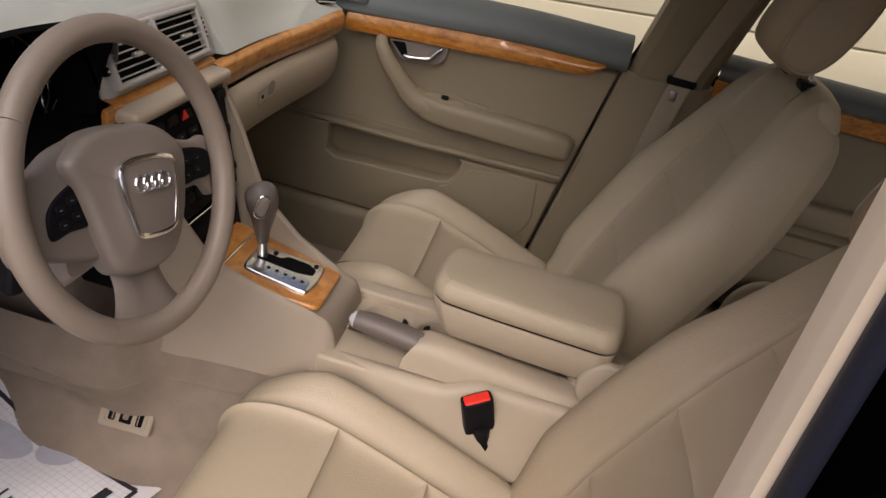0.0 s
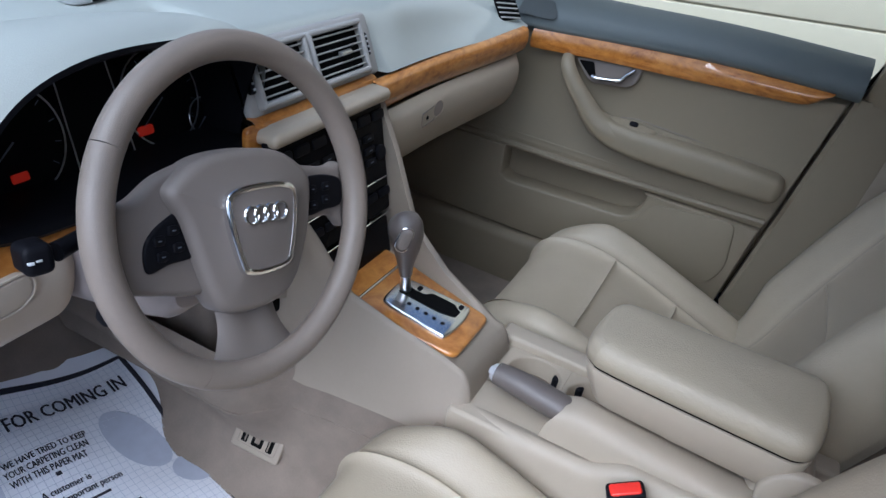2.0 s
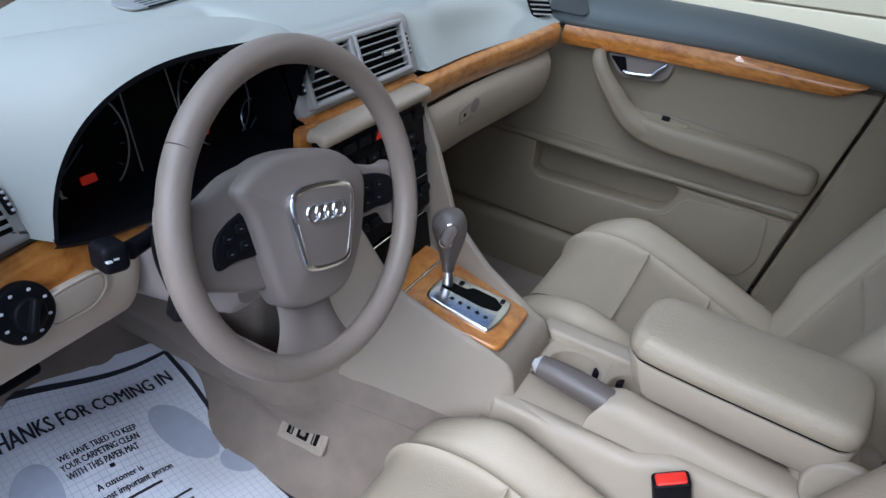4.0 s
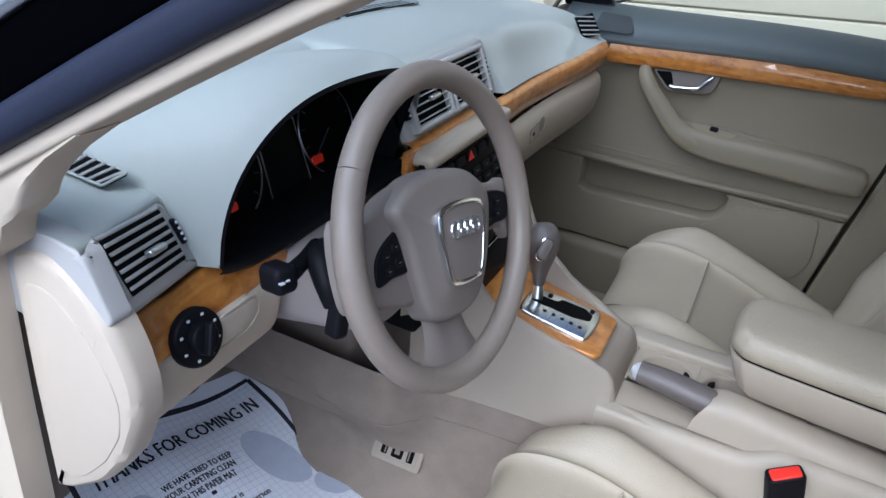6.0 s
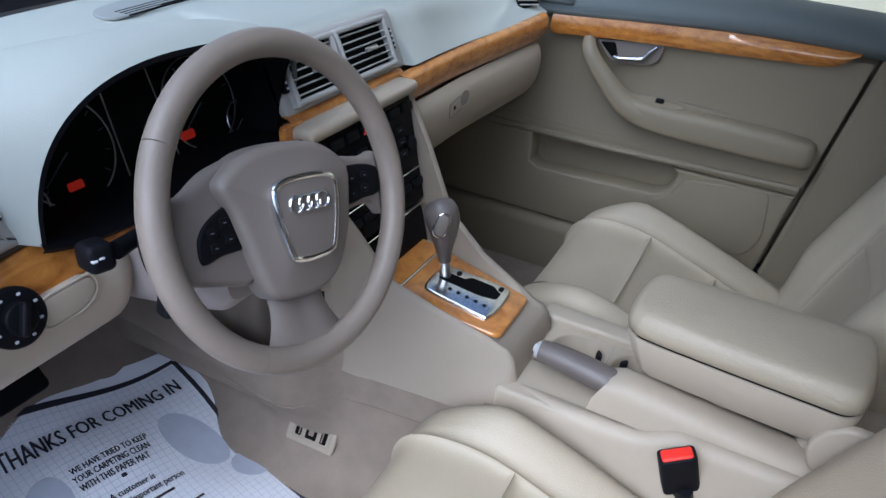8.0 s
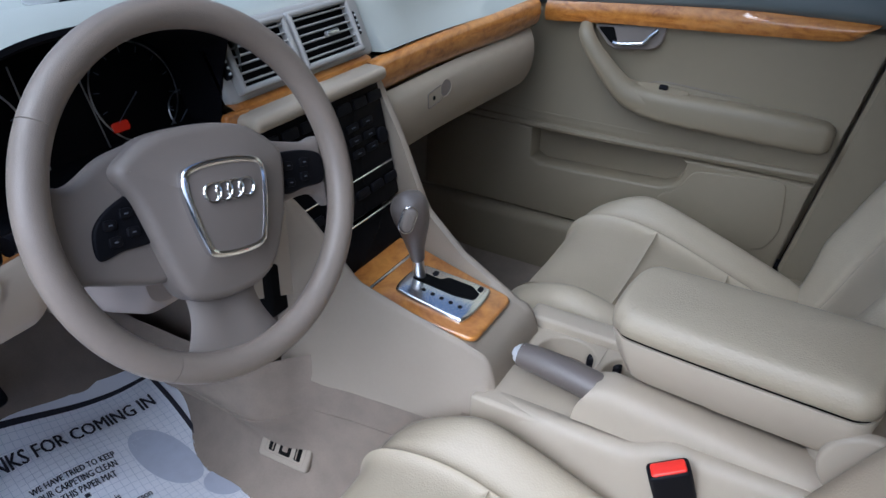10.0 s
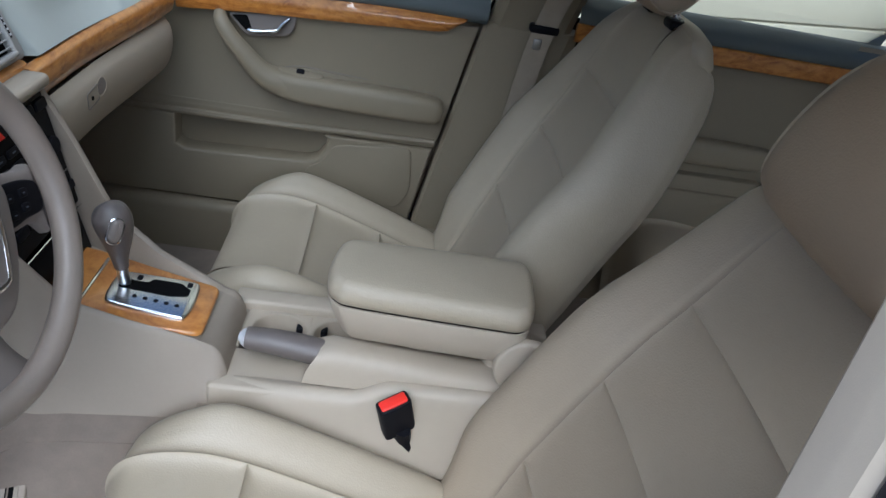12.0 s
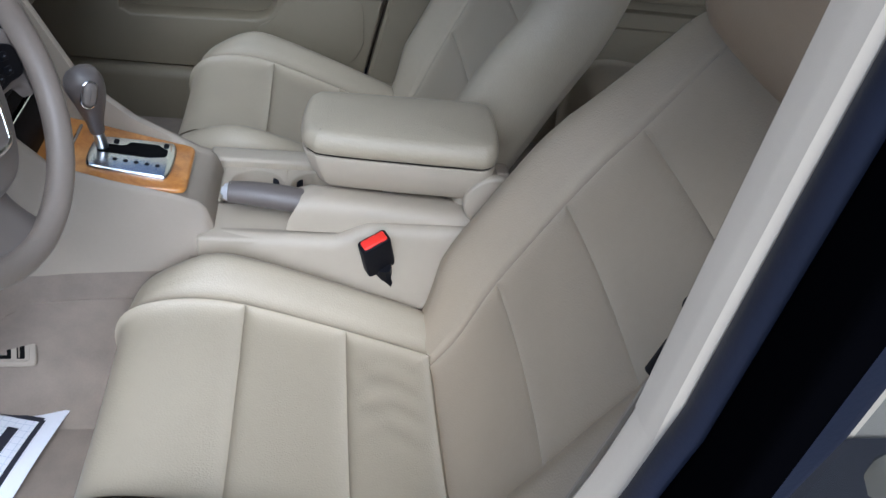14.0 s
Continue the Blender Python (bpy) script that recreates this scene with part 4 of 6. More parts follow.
# heater outlet on the tunnel flank
outlet = thing("floor_vent", (-0.165, 0.355, 0.38), "small beige heater outlet plate with three slots", "vent")
om = basis((-0.1690, 0.3555, 0.388), (0.06, -0.997, -0.03), (-0.84, -0.05, 0.54))
part("plate", prism(rrect(0.088, 0.050, 0.006), 0.007, 0.003, om), TUNNEL, outlet)
part("inner_rim", tube([om @ V((x, y, 0.007)) for x, y in rrect(0.068, 0.032, 0.004)], 0.0012, 6, closed=True), TUNNEL, outlet)
for x, w, m in ((-0.023, 0.011, DEEP), (0.0, 0.020, DEEP), (0.023, 0.011, DEEP)):
    part("slot", prism(rrect(w, 0.024, 0.002), 0.001, 0.0004, om @ Matrix.Translation((x, 0, 0.0067))), m, outlet, "dark outlet slot")
for x in (-0.021, 0.0, 0.021):
    part("slot_rib", prism(rrect(0.0022 if x else 0.009, 0.020 if x else 0.012, 0.0008), 0.0022, 0.0006, om @ Matrix.Translation((x, 0, 0.0067))), CARPET, outlet)


# ---- dashboard ----
dash = thing("dashboard", (0, 0.45, 0.65), "grey vinyl dashboard with beige lower half and wood trim", "dashboard")


def pad_section(x):
    d = abs(x - CX)
    top = 1.018 - 0.048 * (smooth(0.12, 0.70, d) if x > CX else smooth(0.26, 0.58, d))
    yw = 0.735 - 0.22 * d * d
    end = smooth(0.50, 0.66, x)
    c = smooth(-0.525, -0.50, x) * (1 - smooth(-0.175, -0.150, x))
    near = 1 - smooth(-0.60, -0.565, x)
    mid = 1 - smooth(-0.50, -0.45, x)
    brow = 0.412 - 0.012 * end + 0.025 * mid + 0.02 * near
    low = 0.374 - 0.008 * smooth(0.0, 0.1, x) - 0.028 * smooth(0.2, 0.62, x) + 0.030 * mid + 0.03 * near
    vent = smooth(-0.205, -0.185, x) * (1 - smooth(0.105, 0.122, x))
    brow += 0.016 * smooth(-0.205, -0.185, x) * (1 - smooth(0.115, 0.20, x))
    low += 0.026 * vent
    pts = [(yw, top - 0.012), (0.62, top + 0.002), (0.52, top + 0.003), (brow + 0.035, top - 0.004), (brow, top - 0.018), ((brow + low) / 2, (top + 0.922) / 2 - 0.012), (low, 0.912 + 0.009 * smooth(0.0, 0.1, x))]
    if c > 0:
        alt = [(yw, top - 0.012), (0.64, top + 0.002), (0.58, top + 0.003), (0.55, top), (0.53, top - 0.01), (0.525, top - 0.04), (0.525, top - 0.08)]
        pts = [(a[0] + (b[0] - a[0]) * c, a[1] + (b[1] - a[1]) * c) for a, b in zip(pts, alt)]
    n = 1 - smooth(-0.552, -0.535, x)
    if n > 0:
        yt, zt = 0.389 + 0.347 * (x + 0.672), 0.981 - 0.107 * (x + 0.672)
        alt = [(yw, top - 0.012), (0.62, top + 0.002), (0.52, (top + zt) / 2 + 0.004), (yt + 0.035, zt + 0.003), (yt + 0.003, zt + 0.0008), (yt + 0.006, zt - 0.008), (yt + 0.012, zt - 0.03)]
        pts = [(a[0] + (b[0] - a[0]) * n, a[1] + (b[1] - a[1]) * n) for a, b in zip(pts, alt)]
    return along(pts)


PAD_XS = np.r_[np.linspace(-0.668, -0.55, 14), np.linspace(-0.545, -0.14, 60), np.linspace(-0.13, 0.645, 60)]
pad_rows = []
for x in PAD_XS:
    f = pad_section(x)
    pad_rows.append([V((x, *f(t)[:2])) for t in np.linspace(0, 1, 40)])
part("pad", rings(pad_rows, closed=False, cap=False), PAD, dash, "grained grey dash pad", 80)

# hood over the instruments
def hood_arch(y, hw, top, base, e=0.62):
    out = []
    for t in np.linspace(0, math.pi, 48):
        c, s = math.cos(t), math.sin(t)
        x = -0.338 - hw * math.copysign(abs(c) ** 0.72, c)
        z = base + (top - base) * s ** e
        tiltz = -0.10 * (x + 0.338) * s
        out.append(V((x, y + 0.035 * (1 - s) ** 1.2 + 0.03 * max(0, c) * -0.2, z + tiltz * 0.6)))
    return out


hood_loops = [hood_arch(0.470, 0.172, 1.016, 0.885), hood_arch(0.368, 0.181, 1.039, 0.897), hood_arch(0.360, 0.185, 1.044, 0.898), hood_arch(0.361, 0.189, 1.049, 0.899), hood_arch(0.372, 0.196, 1.055, 0.900),
              hood_arch(0.395, 0.206, 1.060, 0.90), hood_arch(0.43, 0.216, 1.056, 0.91, 0.70), hood_arch(0.48, 0.225, 1.044, 0.92, 0.85), hood_arch(0.54, 0.232, 1.026, 0.93, 1.0), hood_arch(0.60, 0.24, 1.006, 0.93, 1.1), hood_arch(0.64, 0.24, 0.98, 0.93, 1.1)]
part("instrument_hood", rings(hood_loops[3:], closed=False, cap=False), PAD, dash, "arched grey instrument hood", 80)
part("hood_lining", rings([[V((min(p.x, -0.184), p.y, p.z)) for p in loop] for loop in hood_loops[:4]], closed=False, cap=False), BLACK, dash, "black inner lining")

cluster = thing("instrument_cluster", (-0.34, 0.47, 0.9), "black instrument cluster with round dials, red display", "instruments")
cl_m = basis((-0.338, 0.470, 0.935), (1, 0, 0), (0, -0.94, 0.34))
part("panel", prism([tuple(p)[:2] for p in spline([(-0.185, -0.06, 0), (-0.18, 0.02, 0), (-0.13, 0.075, 0), (0, 0.092, 0), (0.13, 0.075, 0), (0.18, 0.02, 0), (0.185, -0.06, 0)], 50, False)], 0.006, 0.002, cl_m), GLOSS, cluster)


def lower_bezel(u, v):
    x = -0.528 + 0.378 * u
    zf = float(np.interp(x, (-0.545, -0.515, -0.48, -0.42, -0.2, -0.15), (0.905, 0.893, 0.884, 0.880, 0.880, 0.886)))
    f = along([(0.480, 0.022), (0.43, 0.012), (0.396, 0.006), (0.387, 0.001), (0.3865, -0.003), (0.390, -0.006)])(v)
    return V((x, f[0], zf + f[1]))


part("lower_bezel", skin(lower_bezel, 40, 16), BLACK, cluster, "black lower bezel")
for x, y, r in ((-0.095, 0.002, 0.056), (0.095, 0.002, 0.056), (-0.155, -0.035, 0.022), (0.152, -0.035, 0.024)):
    part("dial_ring", tube([cl_m @ V((x + r * math.cos(a), y + r * math.sin(a), 0.008)) for a in np.linspace(0, 2 * math.pi, 40)[:-1]], 0.0011, 6, closed=True), STEEL, cluster, "thin bright dial ring")
    part("dial_face", prism([(x + (r - 0.003) * math.cos(a), y + (r - 0.003) * math.sin(a)) for a in np.linspace(0, 2 * math.pi, 33)[:-1]], 0.0075, 0.0008, cl_m), DEEP, cluster)
    n = 11 if r > 0.03 else 5
    for k in range(n):
        a = radians(220 - 260 * k / (n - 1))
        p = [cl_m @ V((x + q * math.cos(a), y + q * math.sin(a), 0.0085)) for q in (r * 0.80, r * 0.92)]
        part("dial_mark", tube(p, 0.0006, 5), MARK, cluster)
    a = radians(215)
    part("needle", tube([cl_m @ V((x, y, 0.010)), cl_m @ V((x + r * 0.8 * math.cos(a), y + r * 0.8 * math.sin(a), 0.010))], [0.0010, 0.0005], 6), MARK, cluster)
part("red_display", prism(rrect(0.022, 0.011, 0.003), 0.002, 0.0006, cl_m @ Matrix.Translation((0.060, -0.028, 0.0072))), REDGLOW, cluster, "glowing red display")
part("red_display", prism(rrect(0.018, 0.009, 0.002), 0.002, 0.0006, cl_m @ Matrix.Translation((-0.100, -0.032, 0.008))), REDGLOW, cluster, "glowing red display")
for x in (-0.035, 0.038):
    part("bezel_strip", tube([cl_m @ V((x, -0.045, 0.008)), cl_m @ V((x * 0.9, 0.06, 0.008))], 0.001, 6), STEEL, cluster)


def louvre_vent(name, m, w, h, slats, parent, wheel=1, thumb=True, frame_w=0.008, label="", fill=0.22):
    """A framed air vent with slats across it, in the x, y plane of m."""
    th = part(name, join(*[prism(o, 0.014 if frame_w > 0.006 else 0.0090, 0.003, m @ Matrix.Translation(t)) for o, t in (
        (rrect(w + 2 * frame_w, frame_w, 0.003), (0, h / 2 + frame_w / 2, 0)), (rrect(w + 2 * frame_w, frame_w, 0.003), (0, -h / 2 - frame_w / 2, 0)),
        (rrect(frame_w, h + frame_w, 0.003), (-w / 2 - frame_w / 2, 0, 0)), (rrect(frame_w, h + frame_w, 0.003), (w / 2 + frame_w / 2, 0, 0)))]), GREYTRIM, parent, label or "grey air vent frame")
    part("duct", prism(rrect(w + 0.004, h + 0.004, 0.002), 0.0032 if frame_w > 0.006 else 0.0095, 0.0005, m), DEEP, th, "dark duct")
    for k in range(slats):
        y = -h / 2 + h * (k + 0.5) / slats
        part("slat", prism(rrect(w, h / slats * fill, 0.0008), 0.003, 0.0008, m @ Matrix.Translation((0, y, 0.0078 if frame_w > 0.006 else 0.0088)) @ Matrix.Rotation(radians(-12), 4, "X")), GREYTRIM, th)
    if thumb:
        part("slider", prism(rrect(0.026, 0.007, 0.003), 0.007, 0.0025, m @ Matrix.Translation((0.004, -0.002, 0.0125))), SATIN, th, "satin slider tab")
    if wheel:
        wm = m @ Matrix.Translation((wheel * (w / 2 + frame_w + 0.006), 0, 0.002 if frame_w > 0.006 else 0.0035))
        part("thumbwheel", prism(rrect(0.007, h * 0.55, 0.003), 0.009, 0.003, wm), BLACK, th, "black thumbwheel")
        for k in range(4):
            part("wheel_mark", prism(rrect(0.004, 0.003, 0.001), 0.0096, 0.0004, wm @ Matrix.Translation((0, -h * 0.18 + k * h * 0.12, 0))), WHITEMARK, th)
    return th


# centre vents
cv = basis((-0.052, 0.398, 0.962), (1, 0.0, 0.0), (0, -0.90, 0.42))
part("vent_bezel", prism(rrect(0.296, 0.092, 0.010), 0.010, 0.005, cv @ Matrix.Translation((0.016, 0, -0.008))), GREYTRIM, dash, "grey double vent surround")
for x, w in ((-0.059, 0.098), (0.067, 0.113)):
    louvre_vent("center_vent", cv @ Matrix.Translation((x, 0, 0.0)), w, 0.060, 6, dash, wheel=1 if x > 0 else -1)
# left vent in its grey pod
POD_N = V((0.34, -0.86, 0.39)).normalized()
lv = basis((-0.600, 0.402, 0.947), (0.945, 0.297, -0.165), POD_N)
lvi = lv.inverted()
pod = rounded([tuple((lvi @ V(p))[:2]) for p in ((-0.669, 0.3895, 0.981), (-0.654, 0.370, 0.919), (-0.528, 0.409, 0.898), (-0.549, 0.431, 0.967))], 0.009)
pod_loops = [[lv @ V((x, y, 0)) + V((0.012, 0.06, -0.012)) for x, y in pod]]
for g, z in ((0.0, -0.008), (0.0008, -0.004), (0.003, -0.001), (0.007, 0.0)):
    pod_loops.append([lv @ V((x, y, z)) for x, y in shrink(pod, g)])
part("vent_pod", rings(pod_loops), GREYTRIM, dash, "grey vent surround", 50)
part("pod_side", side_slab(rounded([(0.368, 0.926), (0.3925, 0.978), (0.421, 0.983), (0.449, 0.984), (0.54, 0.984), (0.60, 0.980), (0.60, 0.90), (0.40, 0.89)], 0.006), -0.6685, 0.020, 0.003), GREYTRIM, dash, "grey dash side beside the vent")
sx, sy = V((0.945, 0.297, -0.165)).normalized(), V((-0.20, 0.32, 0.92)).normalized()
lvs = Matrix(((sx.x, sy.x, POD_N.x, -0.600), (sx.y, sy.y, POD_N.y, 0.402), (sx.z, sy.z, POD_N.z, 0.947), (0, 0, 0, 1)))
louvre_vent("side_vent", lvs @ Matrix.Translation((0, 0, -0.0085)), 0.088, 0.049, 6, dash, wheel=1, frame_w=0.005, fill=0.42)
# corner demist vents and the top grille
def demist(m, outline, n, span, label):
    g = part("demist_grille", prism(outline, 0.003, 0.001, m), DEEP, dash, label)
    for k in range(n):
        f = -0.5 + (k + 0.5) / n
        part("slat", prism(rrect(span[0], span[1] / n * 0.30, 0.001), 0.0042, 0.001, m @ Matrix.Translation((0.0, f * span[1], 0)) @ Matrix.Rotation(radians(-12), 4, "Z")), GREYTRIM, g)


demist(basis((0.600, 0.376, 0.953), (0.049, -0.023, 0.007), (-0.41, -0.69, 0.60)), [(-0.027, -0.024), (0.027, -0.024), (0.027, 0.024), (-0.027, 0.024)], 5, (0.050, 0.050), "dark slotted demist vent")
dm = basis((-0.5673, 0.4977, 0.9822), (1, 0, 0), (-0.36, -0.03, 1))
DM = [V(p) for p in ((-0.0126, -0.0295), (0.0106, -0.0375), (0.0133, 0.0338), (-0.0113, 0.0332))]
corner = part("demist_grille", prism(rounded([tuple(p) for p in DM], 0.003), 0.003, 0.001, dm), DEEP, dash, "dark slotted demist vent")
part("rim", tube([dm @ V((*p, 0.003)) for p in rounded([tuple(p) for p in DM], 0.003)], 0.0014, 6, closed=True), PAD, corner, "grey vent rim")
for k in range(6):
    a, b = (k + 0.6) / 6, (k + 0.2) / 6
    p, q = DM[0].lerp(DM[3], a), DM[1].lerp(DM[2], b)
    part("slat", tube([dm @ V((*p, 0.0034)), dm @ V((*q, 0.0034))], 0.0017, 6), GREYTRIM, corner)
gm = basis((-0.045, 0.592, 1.0215), (1, -0.02, 0), (0, 0.03, 1))
grille = part("top_grille", prism([tuple(p)[:2] for p in spline([(-0.215, -0.008, 0), (-0.1, 0.012, 0), (0, 0.018, 0), (0.1, 0.012, 0), (0.215, -0.008, 0), (0.19, 0.05, 0), (0, 0.075, 0), (-0.19, 0.05, 0)], 60, True)], 0.003, 0.0015, gm @ Matrix.Translation((0, -0.02, 0))), GRILLE, dash, "grey defroster grille")
for sg in (-1, 1):
    for k in range(4):
        a, b = (0.018, 0.195)
        pts = [gm @ V((sg * (a + (b - a) * t), -0.016 + 0.0082 * k - 0.016 * t * t + 0.002, 0.0026)) for t in np.linspace(0, 1, 8)]
        part("grille_slot", tube(pts, 0.0012, 6), DEEP, grille, "dark slot")
part("light_sensor", prism(rrect(0.018, 0.011, 0.004), 0.007, 0.003, gm @ Matrix.Translation((0, -0.006, 0.001))), BLACK, grille, "small black light sensor")

# wood strip, dash right and over the stack
def strip(xs, fy, fz, h, lean=0.35):
    rows = []
    for x in xs:
        y, z, hh = fy(x), fz(x), h(x)
        rows.append([V((x, y + 0.012, z + hh / 2)), V((x, y + 0.002, z + hh / 2 - 0.001)), V((x, y - 0.003, z + hh * 0.30)), V((x, y - 0.0045, z)), V((x, y - 0.001, z - hh * 0.30)), V((x, y + 0.006, z - hh / 2 + 0.001)), V((x, y + 0.016, z - hh / 2))])
    return rings(rows, closed=False, cap=False)


part("wood_strip", strip(np.linspace(0.075, 0.625, 40), lambda x: 0.358 - 0.028 * smooth(0.2, 0.62, x), lambda x: 0.890 + 0.006 * smooth(0.1, 0.6, x), lambda x: 0.054), WOOD, dash, "glossy burl wood strip", 60)
part("wood_strip", strip(np.linspace(-0.188, 0.09, 16), lambda x: 0.372, lambda x: 0.912, lambda x: 0.022), WOOD, dash, "narrow wood strip above the radio")
part("wood_strip", prism(rounded([(-0.172, 0.868), (-0.140, 0.868), (-0.140, 0.918), (-0.182, 0.918), (-0.180, 0.890)], 0.008), 0.008, 0.003, Matrix(((1, 0, 0, -0.025), (0, 0, -1, 0.374), (0, 1, 0, 0), (0, 0, 0, 1)))), WOOD, dash, "wood end piece")
lw = basis((0, 0.3945, 0.873), (1, 0, 0), (0, -0.862, 0.507)) @ Matrix.Translation((0, 0, -0.012))
left_wood = rounded([(-0.646, 0.024), (-0.576, 0.0215), (-0.519, 0.027), (-0.507, 0.021), (-0.480, 0.015), (-0.420, 0.009), (-0.418, -0.014), (-0.475, -0.0195), (-0.54, -0.022), (-0.599, -0.027), (-0.634, -0.030), (-0.641, -0.020)], 0.008)
part("wood_strip", prism(left_wood, 0.012, 0.004, lw), WOOD, dash, "glossy burl wood panel")

# headlamp switch
sw = basis((-0.574, 0.383, 0.856), (1, 0, 0), (-0.05, -0.94, 0.30)) @ Matrix.Translation((0, -0.004, 0)) @ Matrix.Scale(0.91, 4)
switch = part("headlamp_switch", prism([(0.031 * math.cos(a), 0.031 * math.sin(a)) for a in np.linspace(0, 2 * math.pi, 49)[:-1]], 0.010, 0.004, sw), BLACK, dash, "round black headlamp switch")
part("knob", prism([(0.0165 * math.cos(a), 0.0165 * math.sin(a)) for a in np.linspace(0, 2 * math.pi, 33)[:-1]], 0.020, 0.003, sw), BLACK, switch)
part("knob_bar", prism(rrect(0.008, 0.034, 0.003), 0.028, 0.003, sw @ Matrix.Rotation(radians(-25), 4, "Z")), BLACK, switch)
for k in range(8):
    a = radians(20 + 45 * k)
    part("symbol", prism(rrect(0.004, 0.003, 0.001), 0.0105, 0.0003, sw @ Matrix.Translation((0.0235 * math.cos(a), 0.0235 * math.sin(a), 0.0))), WHITEMARK, switch)


# beige lower dash
def knee(u, v):
    x = -0.646 + 0.224 * u
    f = along([(0.391, 0.858), (0.383, 0.851), (0.378, 0.826), (0.390, 0.788), (0.43, 0.758), (0.50, 0.742)])(v)
    rise = 0.008 * u * (1 - v)
    return V((x, f[0] + 0.02 * smooth(0.85, 1, u), f[1] + rise - 0.006))


part("knee_panel", skin(knee, 30, 30), CREAM, dash, "beige lower panel", 60)
cb = Matrix(((1, 0, 0, 0), (0, 0, -1, 0.3880), (0, 1, 0, 0), (0, 0, 0, 1)))
lid_out = rounded([(-0.552, 0.857), (-0.494, 0.858), (-0.491, 0.838), (-0.507, 0.826), (-0.552, 0.826)], 0.012)
lid = part("coin_box_lid", prism(lid_out, 0.014, 0.002, cb), CREAM, dash, "small beige box lid")
part("lid_lip", tube([cb @ V((x, y, 0.0125)) for x, y in shrink(lid_out, -0.0022)], 0.0016, 6, closed=True), CREAM, lid)
cap_out = rounded([(0.472, 0.956), (0.452, 0.966), (0.430, 0.970), (0.409, 0.960), (0.390, 0.944), (0.373, 0.926), (0.358, 0.896), (0.350, 0.865), (0.352, 0.836), (0.373, 0.782), (0.402, 0.742), (0.45, 0.706), (0.472, 0.700), (0.474, 0.83)], 0.012)
cap = part("end_cap", side_slab(cap_out, -0.6735, 0.030, 0.012, -1), CREAM, dash, "beige dash end", 30)
cover_out = rounded([(0.455, 0.936), (0.432, 0.938), (0.412, 0.926), (0.392, 0.904), (0.374, 0.874), (0.367, 0.848), (0.371, 0.816), (0.393, 0.776), (0.426, 0.740), (0.448, 0.731), (0.456, 0.735), (0.458, 0.83)], 0.010)
part("end_cover", side_slab(cover_out, -0.6746, 0.010, 0.001, -1), CREAM, cap, "removable beige cover", 30)


def glove(u, v):
    x = 0.088 + 0.545 * u
    f = along([(0.356, 0.866), (0.342, 0.850), (0.338, 0.815), (0.348, 0.775), (0.375, 0.745), (0.44, 0.725), (0.56, 0.72)])(v)
    return V((x, f[0] - 0.018 * smooth(0.3, 1, u) + 0.02 * smooth(0.93, 1, u), f[1] + 0.004 * u))


part("glovebox_panel", skin(glove, 30, 40), BEIGE, dash, "beige glovebox front", 60)
GLV = np.linspace(0, 0.6, 240)


def on_glove(x, z, off=0.0):
    """A point of the glovebox front at a place across and a height."""
    u = (x - 0.088) / 0.545
    v = GLV[int(np.argmin([abs(glove(u, t).z - z) for t in GLV]))]
    return glove(u, v) + V((0, -off, 0))


latch = part("glovebox_latch", tube([on_glove(x + 0.226, z + 0.830 + 0.10 * x, 0.0004) for x, z in rrect(0.046, 0.024, 0.005)], 0.0010, 6, closed=True), TAUPE2, dash, "beige glovebox latch")
part("lock", tube([on_glove(0.222, 0.829, -0.002), on_glove(0.222, 0.829, 0.0012)], 0.0036, 10), DEEP, latch, "dark keyhole")
scoop = [[on_glove(0.262 + r * 0.021 * math.cos(a), 0.836 + r * 0.015 * math.sin(a) + 0.10 * r * 0.021 * math.cos(a), h) for a in np.linspace(0, 2 * math.pi, 25)[:-1]] for r, h in ((1.0, 0.0008), (0.9, 0.0014), (0.82, 0.0006))]
part("finger_recess", rings(scoop, cap=False), BEIGE, latch, "rounded finger scoop")
# The scoop's shade, laid in as a darker taupe floor.
part("scoop_shadow", rings([[p + V((0, 0.0002, 0)) for p in scoop[2]], [on_glove(0.264, 0.837, 0.0004)] * 24], cap=False), TAUPE2, latch, "shaded scoop floor")

# centre stack
st = basis((-0.060, 0.330, 0.800), (1, 0, 0), (0, -0.965, 0.262))
stack = thing("center_stack", (-0.06, 0.34, 0.7), "black radio and climate controls in beige surround", "car radio")
part("top_bar", block((-0.190, 0.336, 0.895), (0.084, 0.376, 0.914), 0.008), BEIGE, stack, "beige top bar")
part("radio_panel", prism(rounded([(-0.078, -0.0705), (0.124, -0.0705), (0.133, 0.1045), (-0.133, 0.1045)], 0.005), 0.008, 0.003, st), GLOSS, stack, "glossy black control panel")
part("climate_panel", prism(rrect(0.186, 0.070, 0.006), 0.007, 0.003, st @ Matrix.Translation((0.024, -0.115, -0.002))), GLOSS, stack, "glossy black climate panel")
# Solid block; the shade inside the cubby is given by its near-black colour.
part("cubby", block((-0.19, 0.34, 0.64), (0.075, 0.42, 0.72), 0.006), DEEP, stack, "solid near-black block for the shaded cubby")
for y, x0 in ((-0.018, -0.092), (-0.075, -0.066)):
    part("chrome_line", tube([st @ V((x0, y, 0.009)), st @ V((0.124, y, 0.009))], 0.0013, 6), CHROME, stack, "thin chrome line")
for k in range(7):
    part("button", prism(rrect(0.030, 0.014, 0.003), 0.004, 0.0015, st @ Matrix.Translation((-0.106 + 0.037 * k, 0.078, 0.0075))), BLACK, stack)
part("hazard_button", prism([(-0.009, -0.006), (0.009, -0.006), (0, 0.008)], 0.0016, 0.0005, st @ Matrix.Translation((0.0, 0.078, 0.0113))), RED, stack, "red hazard triangle")
